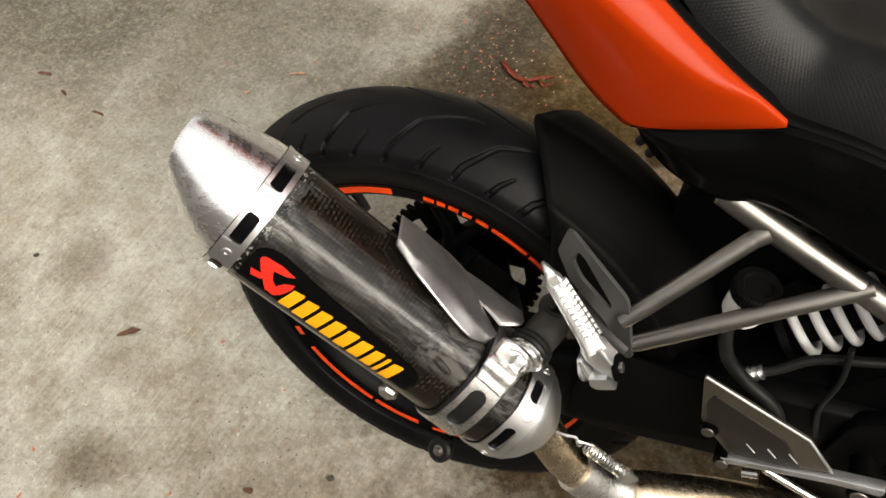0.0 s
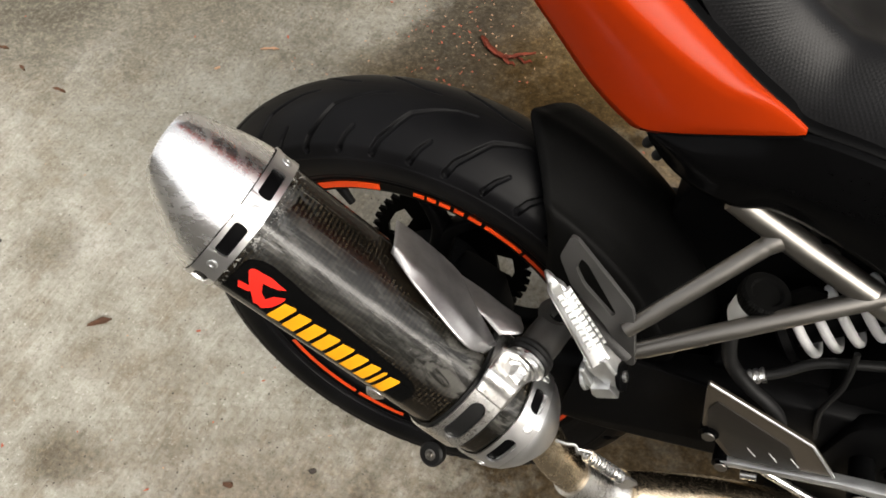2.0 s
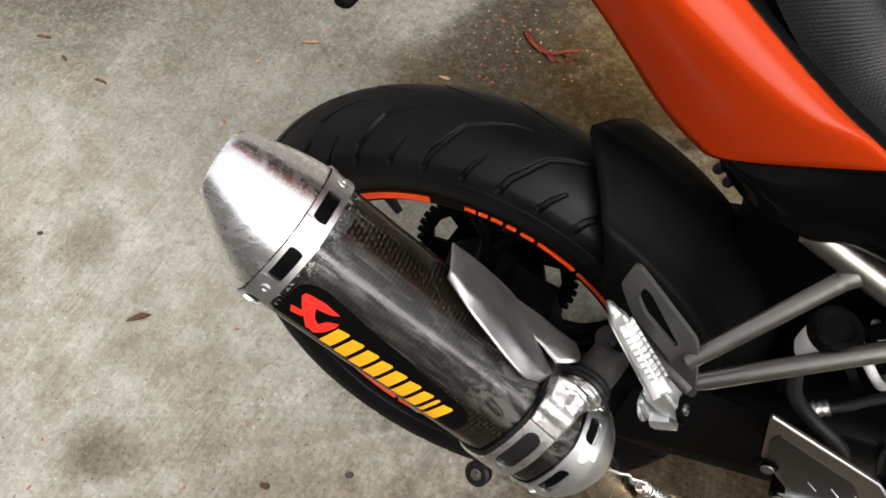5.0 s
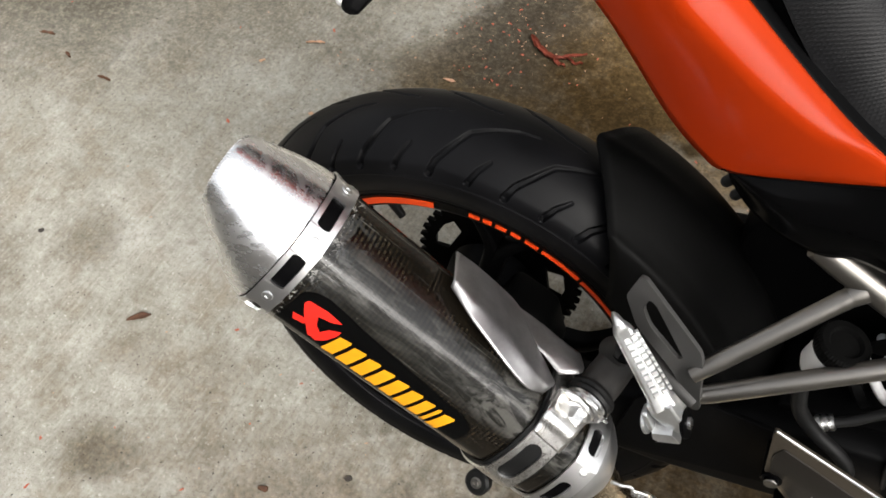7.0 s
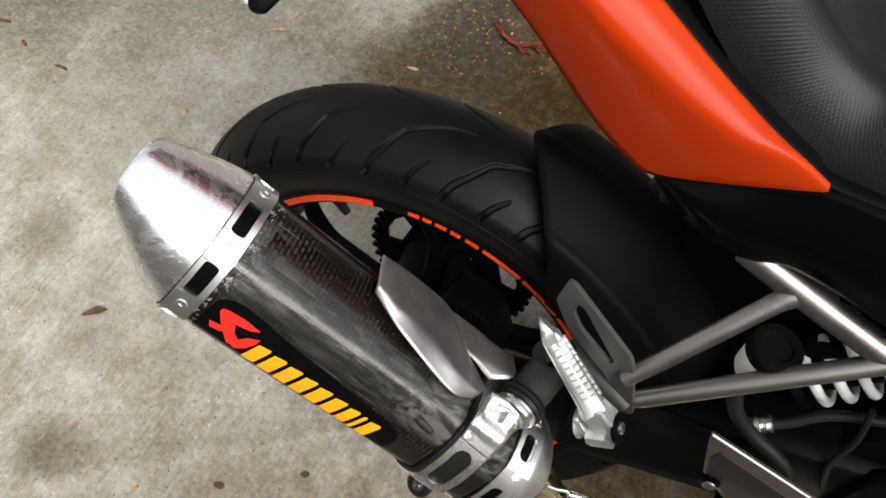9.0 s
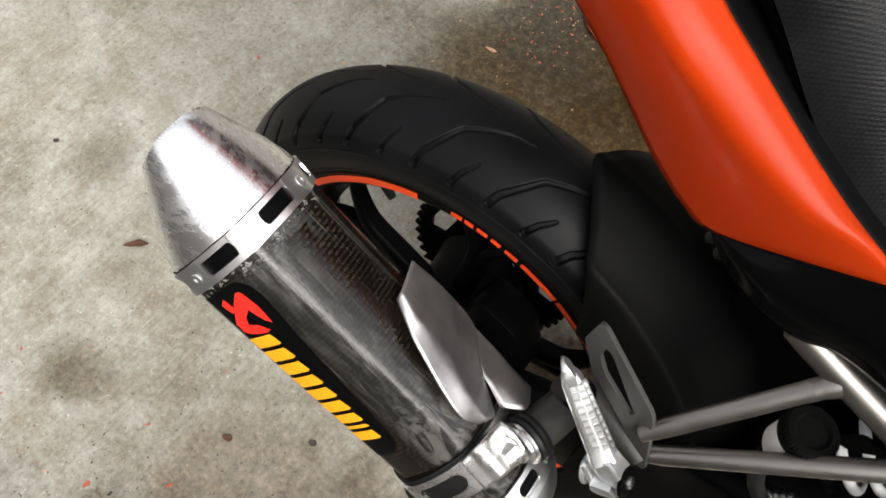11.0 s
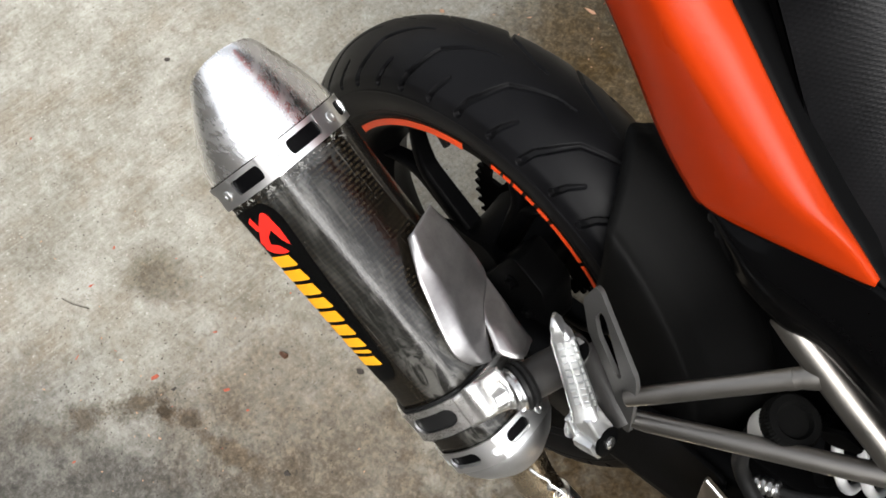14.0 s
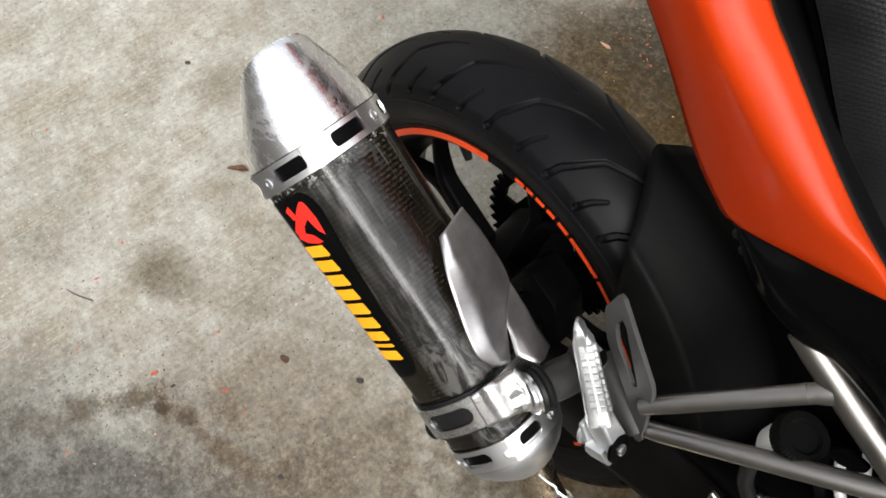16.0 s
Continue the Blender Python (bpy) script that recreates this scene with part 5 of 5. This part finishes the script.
def build_tail():
    """Orange tail fairing with its black lower panel, and the trim beside the seat."""
    tip = (0.307, -0.1370, 0.7755)
    # the lower edge is tucked in, so that the flank leans outwards to the ridge
    tuck = Vector((-0.001, 0.012, -0.0175))
    low = [(-0.12, -0.142, 0.995), (-0.02, -0.141, 0.938), (0.047, -0.141, 0.888), (0.094, -0.140, 0.847), (0.122, -0.139, 0.8175), (0.154, -0.138, 0.782), (0.184, -0.1375, 0.7565), (0.205, -0.1375, 0.748)]
    ridge = [(-0.08, -0.166, 1.0), (0.02, -0.163, 0.945), (0.075, -0.161, 0.908), (0.12, -0.1545, 0.868), (0.155, -0.152, 0.843), (0.199, -0.150, 0.8195), (0.238, -0.1475, 0.8035), (0.2625, -0.145, 0.796)]
    top = [(-0.04, -0.118, 1.025), (0.06, -0.122, 0.965), (0.108, -0.124, 0.92), (0.148, -0.126, 0.88), (0.177, -0.129, 0.8595), (0.219, -0.132, 0.8295), (0.26, -0.1345, 0.802), (0.288, -0.1362, 0.7865)]
    low = [tuple(Vector(p) + tuck * k) for p, k in zip(low, (1, 1, 1, 1, 1, 0.95, 0.8, 0.65))]
    # two skins that meet at the ridge, closed towards the pointed front
    ridge = [tuple(Vector(r).lerp(Vector(t), k) + Vector((0, -0.02 * k, 0))) for r, t, k in zip(ridge, top, (0.3, 0.3, 0.3, 0.3, 0.28, 0.22, 0.14, 0.05))]
    low2, ridge2, top2 = low + [(0.2557, -0.1342, 0.7555), tip], ridge + [(0.285, -0.1412, 0.7865), tip], top + [(0.299, -0.1369, 0.7802), tip]
    L, Rg, T = catmull(low2, 8), catmull(ridge2, 8), catmull(top2, 8)
    rows = []
    for p, q, s in zip(L, Rg, T):
        row = []
        for k in range(12):
            t = k / 12
            c = p.lerp(q, t)
            row.append(c + Vector((0, -0.003, 0)) * math.sin(math.pi * t) * min(1, (q - p).length / 0.05))
        soft = (s - q).length
        for k in range(13):
            t = k / 12
            c = q.lerp(s, t)
            row.append(c + Vector((0, -0.2, 1)) * 0.006 * math.sin(math.pi * t) * min(1, soft / 0.04))
        rows.append(row)
    tail = part("tail_fairing", loft(rows, closed=False), ORANGE, bike, "glossy orange tail fairing panel", solid=0.003, sharp=60)
    mirrored = Geo()
    mirrored.v = [(x, -y, z) for row in rows for x, y, z in row]
    m = len(rows[0])
    mirrored.f = [(i * m + k, (i + 1) * m + k, (i + 1) * m + k + 1, i * m + k + 1) for i in range(len(rows) - 1) for k in range(m - 1)]
    part("far_panel", mirrored, ORANGE, tail, solid=0.003, sharp=60)
    # gloss black panel below the orange one
    up = [(0.1995, -0.1285, 0.7375), (0.2247, -0.1305, 0.7435), (0.2557, -0.1325, 0.7535), (0.2815, -0.1345, 0.7635), (0.307, -0.136, 0.7735), (0.36, -0.142, 0.773), (0.43, -0.15, 0.762), (0.52, -0.155, 0.75), (0.62, -0.155, 0.74)]
    mid = [(0.205, -0.13, 0.733), (0.228, -0.14, 0.732), (0.256, -0.145, 0.730), (0.284, -0.149, 0.733), (0.31, -0.152, 0.735), (0.356, -0.158, 0.734), (0.43, -0.159, 0.726), (0.52, -0.165, 0.72), (0.62, -0.165, 0.71)]
    dn = [(0.209, -0.127, 0.724), (0.229, -0.131, 0.708), (0.2545, -0.141, 0.7025), (0.284, -0.1435, 0.699), (0.31, -0.1435, 0.7055), (0.352, -0.149, 0.7), (0.43, -0.152, 0.672), (0.52, -0.146, 0.65), (0.62, -0.15, 0.63)]
    part("lower_panel", loft(side_surface((up, mid, dn), 6, 8), closed=False), GLOSS, tail, "gloss black lower side panel", solid=0.003, sharp=60)
    part("panel_rim", tube(catmull([(x, y - 0.0035, z - 0.001) for x, y, z in up[:5]], 6), 0.0012, 8), SATIN, tail)
    # belly of the tail, and the black trim between paint and seat
    belly = [[(x, -0.125, z), (x + 0.02, -0.06, z + h), (x + 0.02, 0.06, z + h), (x, 0.125, z)] for x, z, h in ((-0.12, 0.99, -0.02), (0.04, 0.885, -0.015), (0.12, 0.82, 0.0), (0.2, 0.757, 0.02), (0.29, 0.728, 0.03), (0.42, 0.69, 0.03))]
    part("under_tray", loft(belly, closed=False), PLASTIC, tail, "black plastic under tray", solid=0.003)
    inner = [Vector((x + 0.006, -0.101 + 0.012 * min(k, 9) / 9, z - 0.005)) for k, (x, y, z) in enumerate(top + [(0.31, -0.13, 0.776), (0.36, -0.13, 0.772), (0.43, -0.13, 0.763), (0.52, -0.13, 0.753), (0.62, -0.13, 0.743)])]
    outer = [Vector((x, y + 0.001, z - 0.001)) for x, y, z in top + [(0.306, -0.1365, 0.775), (0.36, -0.141, 0.772), (0.43, -0.149, 0.761), (0.52, -0.154, 0.749), (0.62, -0.154, 0.739)]]
    part("seat_trim", loft(side_surface((outer, inner), 6, 6), closed=False), PLASTIC, tail, "matt black trim beside the seat", solid=0.003)
    # two rubber buffers under the panel's rear corner
    for x, z in ((0.2112, 0.7145), (0.2211, 0.705)):
        peg = Vector((x, -0.111, z))
        part("buffer", tube([peg + Vector((0.004, 0.0, 0.006)), peg, peg + Vector((-0.0045, -0.001, -0.006)), peg + Vector((-0.0055, -0.001, -0.0075))], [0.0038, 0.0046, 0.0044, 0.003], 16), BLACK_RUBBER, tail, "black rubber buffer")
    return tail


def build_seat():
    edge = [(0.05, 0.985), (0.12, 0.932), (0.165, 0.892), (0.19, 0.866), (0.215, 0.838), (0.25, 0.805), (0.282, 0.785), (0.31, 0.774), (0.345, 0.771), (0.4, 0.768), (0.5, 0.76), (0.62, 0.752)]
    wide = [0.112, 0.114, 0.115, 0.1155, 0.1165, 0.118, 0.12, 0.1225, 0.127, 0.135, 0.145, 0.145]
    line = catmull([(x, z, w) for (x, z), w in zip(edge, wide)], 10)
    rows, uv, run = [], [], 0.0
    cross = 64
    for i, p in enumerate(line):
        x, z, w = p
        d = (line[min(i + 1, len(line) - 1)] - line[max(i - 1, 0)])
        slope = Vector((d.x, 0, d.y)).normalized()
        up = Vector((-slope.z, 0, slope.x))
        if i:
            run += (p - line[i - 1]).length
        row = []
        for k in range(cross + 1):
            s = k / cross * 2 - 1
            fall = abs(s)
            # slightly dished middle, rolled shoulder, near-upright flank
            y = w * math.copysign(min(1.0, 1.16 * fall - 0.16 * fall ** 3), s)
            h = 0.046 * (1 - max(0.0, (fall - 0.5) / 0.5) ** 2.4) + 0.006 * math.exp(-((fall - 0.66) / 0.16) ** 2)
            row.append(Vector((x, y, z)) + up * h)
            uv.append((run, s * w * 1.15))
        rows.append(row)
    seat = part("seat", loft(rows, closed=False), SEAT, bike, "black embossed vinyl seat", uv=uv, sharp=60)
    skirt = [[(x, y - 0.001, z - 0.001), (x, y + 0.004, z - 0.012), (x, -y - 0.004, z - 0.012), (x, -y + 0.001, z - 0.001)] for x, y, z in [tuple(r[0]) for r in rows]]
    part("seat_base", loft(skirt, closed=False), PLASTIC, seat)
    return seat


def build_indicator():
    """Rear turn signal on its stalk, right-hand side."""
    tip, root = Vector((-0.0575, -0.2, 0.82)), Vector((-0.082, -0.1, 0.868))
    d, u, w = frame_of(root - tip)
    shapes = ((0.0, 0.0035), (0.002, 0.0055), (0.016, 0.0115), (0.04, 0.0125), (0.055, 0.010), (0.066, 0.007))
    rows = [[tip + d * a + (u * math.cos(radians(60 * k + 15)) * 1.0 + w * math.sin(radians(60 * k + 15)) * 1.25) * r for k in range(6)] for a, r in shapes]
    ind = part("turn_signal", loft(rows), PLASTIC, bike, "black turn signal on a short stalk", bevel=0.0012)
    lens = [[tip + d * a - Vector((0.85, -0.1, -0.2)) * 0.0075 + (u * math.cos(radians(60 * k + 15)) + w * math.sin(radians(60 * k + 15)) * 1.2) * r for k in range(6)] for a, r in ((0.002, 0.004), (0.012, 0.0085), (0.04, 0.0098), (0.05, 0.0075))]
    part("lens", loft(lens), LENS, ind, "clear turn signal lens", bevel=0.001)
    part("stalk", tube([tip + d * 0.066, root], 0.0065, 14), BLACK_RUBBER, ind)
    return ind


def chip(size, long, rng):
    """A thin uneven splinter, lying flat."""
    n = rng.choice((5, 6, 7))
    ring = []
    for k in range(n):
        a = 2 * math.pi * k / n
        r = size * rng.uniform(0.35, 1.0)
        ring.append((r * math.cos(a) * long, r * math.sin(a)))
    g = Geo()
    thick = size * rng.uniform(0.2, 0.4)
    g.v = [(x, y, 0.0) for x, y in ring] + [(x * 0.85, y * 0.8, thick * rng.uniform(0.7, 1.3)) for x, y in ring]
    g.f = [tuple(range(n - 1, -1, -1)), tuple(range(n, 2 * n))] + [(i, (i + 1) % n, n + (i + 1) % n, n + i) for i in range(n)]
    return g


def placed(geo, x, y, turn, z=0.0):
    c, s = math.cos(turn), math.sin(turn)
    out = Geo()
    out.v = [(x + a * c - b * s, y + a * s + b * c, z + h) for a, b, h in geo.v]
    out.f = list(geo.f)
    return out


def build_litter():
    """Leaves, splinters and grit on the concrete."""
    rng = random.Random(5)
    # scattered small bits, by colour
    zones = (((-0.26, 0.78), 0.075, 0.085, 0.42), ((0.0, 0.7), 0.35, 0.14, 0.14), ((-0.45, 0.45), 0.35, 0.25, 0.14), ((-0.25, -0.45), 0.25, 0.12, 0.12), ((-0.2, -0.2), 0.2, 0.2, 0.08), ((-0.5, 0.1), 0.6, 0.5, 0.1))
    for name, material, count, lo, hi, long, share in (
        ("red_splinters", BARK_RED, 105, 0.001, 0.0038, 2.6, (0.5, 0.14, 0.1, 0.14, 0.05, 0.07)),
        ("pale_splinters", BARK_PALE, 250, 0.0007, 0.0022, 2.6, (0.3, 0.2, 0.2, 0.12, 0.06, 0.12)),
        ("dark_grit", SPECK, 2200, 0.0005, 0.0019, 1.8, (0.08, 0.12, 0.2, 0.25, 0.1, 0.25)),
    ):
        g = Geo()
        for _ in range(count):
            (cx, cy), sx, sy, _w = rng.choices(zones, share)[0]
            x, y = rng.gauss(cx, sx), rng.gauss(cy, sy)
            g.join(placed(chip(rng.uniform(lo, hi), rng.uniform(1.0, long), rng), x, y, rng.uniform(0, 6.3)))
        tagged(part(name, g, material), f"scattered {name.replace('_', ' ')} on the concrete", "litter", kind="stuff")

    def leaf(x, y, turn, length, width, material, label, curl=0.25):
        rows = []
        for i in range(11):
            t = i / 10
            w = width * math.sin(math.pi * min(1.0, t * 0.92 + 0.04)) ** 0.7 * (1 + 0.18 * math.sin(9 * t + turn * 3))
            px, lift = (t - 0.5) * length, 0.002 + curl * length * (abs(t - 0.45) ** 1.6) * 0.5
            bend = 0.12 * length * math.sin(2.4 * t + turn)
            rows.append([(px, bend + w * s, lift + abs(s) * w * 0.5 + 0.0012 * math.sin(13 * t + 5 * s)) for s in (-1, -0.5, 0, 0.5, 1)])
        ob = part("dead_leaf", placed(loft(rows, closed=False), x, y, turn), material, solid=0.0006, sharp=60)
        tagged(ob, label, "leaf", group="fallen leaves on the concrete")

    leaf(-0.5697, -0.0594, 0.75, 0.042, 0.006, DEAD_LEAF, "curled dark brown dead leaf on concrete", 0.5)
    leaf(-0.95, 0.3503, -0.15, 0.032, 0.0035, DEAD_LEAF, "small brown dead leaf on concrete")
    leaf(-1.137, 0.405, 0.1, 0.036, 0.004, DEAD_LEAF, "small brown dead leaf on concrete")
    leaf(-1.06, 0.375, -0.7, 0.022, 0.0035, DEAD_LEAF, "small brown dead leaf on concrete")
    leaf(-0.60, 0.60, 0.35, 0.04, 0.003, BARK_PALE, "narrow tan dead leaf on concrete")
    # bits large enough to tell apart
    for x, y, size, long, turn, material, label in (
        (-0.84, 0.013, 0.008, 1.6, 0.3, SPECK, "dark crumb of bark on concrete"),
        (-0.122, -0.149, 0.0075, 1.8, 0.9, SPECK, "dark crumb of bark on concrete"),
        (-0.234, -0.215, 0.007, 1.5, 0.2, DEAD_LEAF, "dark crumb of bark on concrete"),
        (-0.321, -0.373, 0.004, 1.6, 1.2, SPECK, "dark crumb of bark on concrete"),
        (-0.09, -0.332, 0.006, 1.3, 0.4, SPECK, "dark crumb of bark on concrete"),
        (-0.358, -0.381, 0.0055, 2.0, 1.1, BARK_RED, "reddish bark chip on concrete"),
        (-0.257, -0.314, 0.004, 2.6, 1.2, BARK_RED, "reddish bark chip on concrete"),
        (-0.66, 0.36, 0.004, 2.6, 2.2, BARK_RED, "reddish bark chip on concrete"),
        (-0.52, 0.44, 0.005, 1.8, 0.3, BARK_PALE, "pale bark chip on concrete"),
        (-0.31, 0.62, 0.005, 3.0, 0.1, BARK_PALE, "pale bark chip on concrete"),
        (-0.68, 0.52, 0.005, 2.0, 0.5, BARK_PALE, "pale bark chip on concrete"),
    ):
        ob = part("bark_chip", placed(chip(size, long, rng), x, y, turn), material)
        tagged(ob, label, "bark", group="bark chips on the concrete")
    g = Geo()
    for line, width in (
        (((-0.205, 0.79), (-0.178, 0.766), (-0.142, 0.75), (-0.112, 0.762)), 0.0065),
        (((-0.2, 0.79), (-0.165, 0.757), (-0.13, 0.754), (-0.083, 0.785)), 0.006),
        (((-0.155, 0.757), (-0.128, 0.74), (-0.112, 0.738)), 0.0045),
        (((-0.12, 0.765), (-0.1, 0.752), (-0.082, 0.757)), 0.0035),
    ):
        path = catmull([(x, y, 0.0) for x, y in line], 7)
        rows = []
        for q, p in enumerate(path):
            d = (path[min(q + 1, len(path) - 1)] - path[max(q - 1, 0)]).normalized()
            across = Vector((-d.y, d.x, 0))
            end = math.sin(math.pi * (0.06 + 0.9 * q / (len(path) - 1))) ** 0.6
            lift = 0.003 + 0.0025 * math.sin(q * 0.9 + width * 900)
            rows.append([p + across * side * width * end * rng.uniform(0.7, 1.15) + Vector((0, 0, max(0.0006, lift + curl + rng.uniform(-0.0006, 0.0006)))) for side, curl in ((-1, 0.003), (-0.4, 0.0), (0.4, -0.0006), (1, 0.0028))])
        top = loft(rows, closed=False)
        under = Geo()
        under.v, under.f = [(x, y, z - 0.0006) for x, y, z in top.v], [tuple(reversed(f)) for f in top.f]
        g.join(top).join(under)
    ob = part("bark_strip", g, BARK_DEEP)
    tagged(ob, "torn strip of red bark on stained concrete", "bark")
    twig = [(-0.585, -0.41, 0.002), (-0.56, -0.402, 0.003), (-0.535, -0.388, 0.002)]
    tagged(part("twig", tube(catmull(twig, 4), 0.0007, 6), SPECK), "thin dark twig on concrete", "twig")


build_ground()
build_blockers()
build_wheel()
build_hugger()
build_swingarm()
build_muffler()
build_pipe()
build_heat_shield()
build_frame()
build_footpeg()
build_heel_guard()
build_reservoir()
build_shock()
build_engine()
build_tail()
build_seat()
build_indicator()
build_litter()
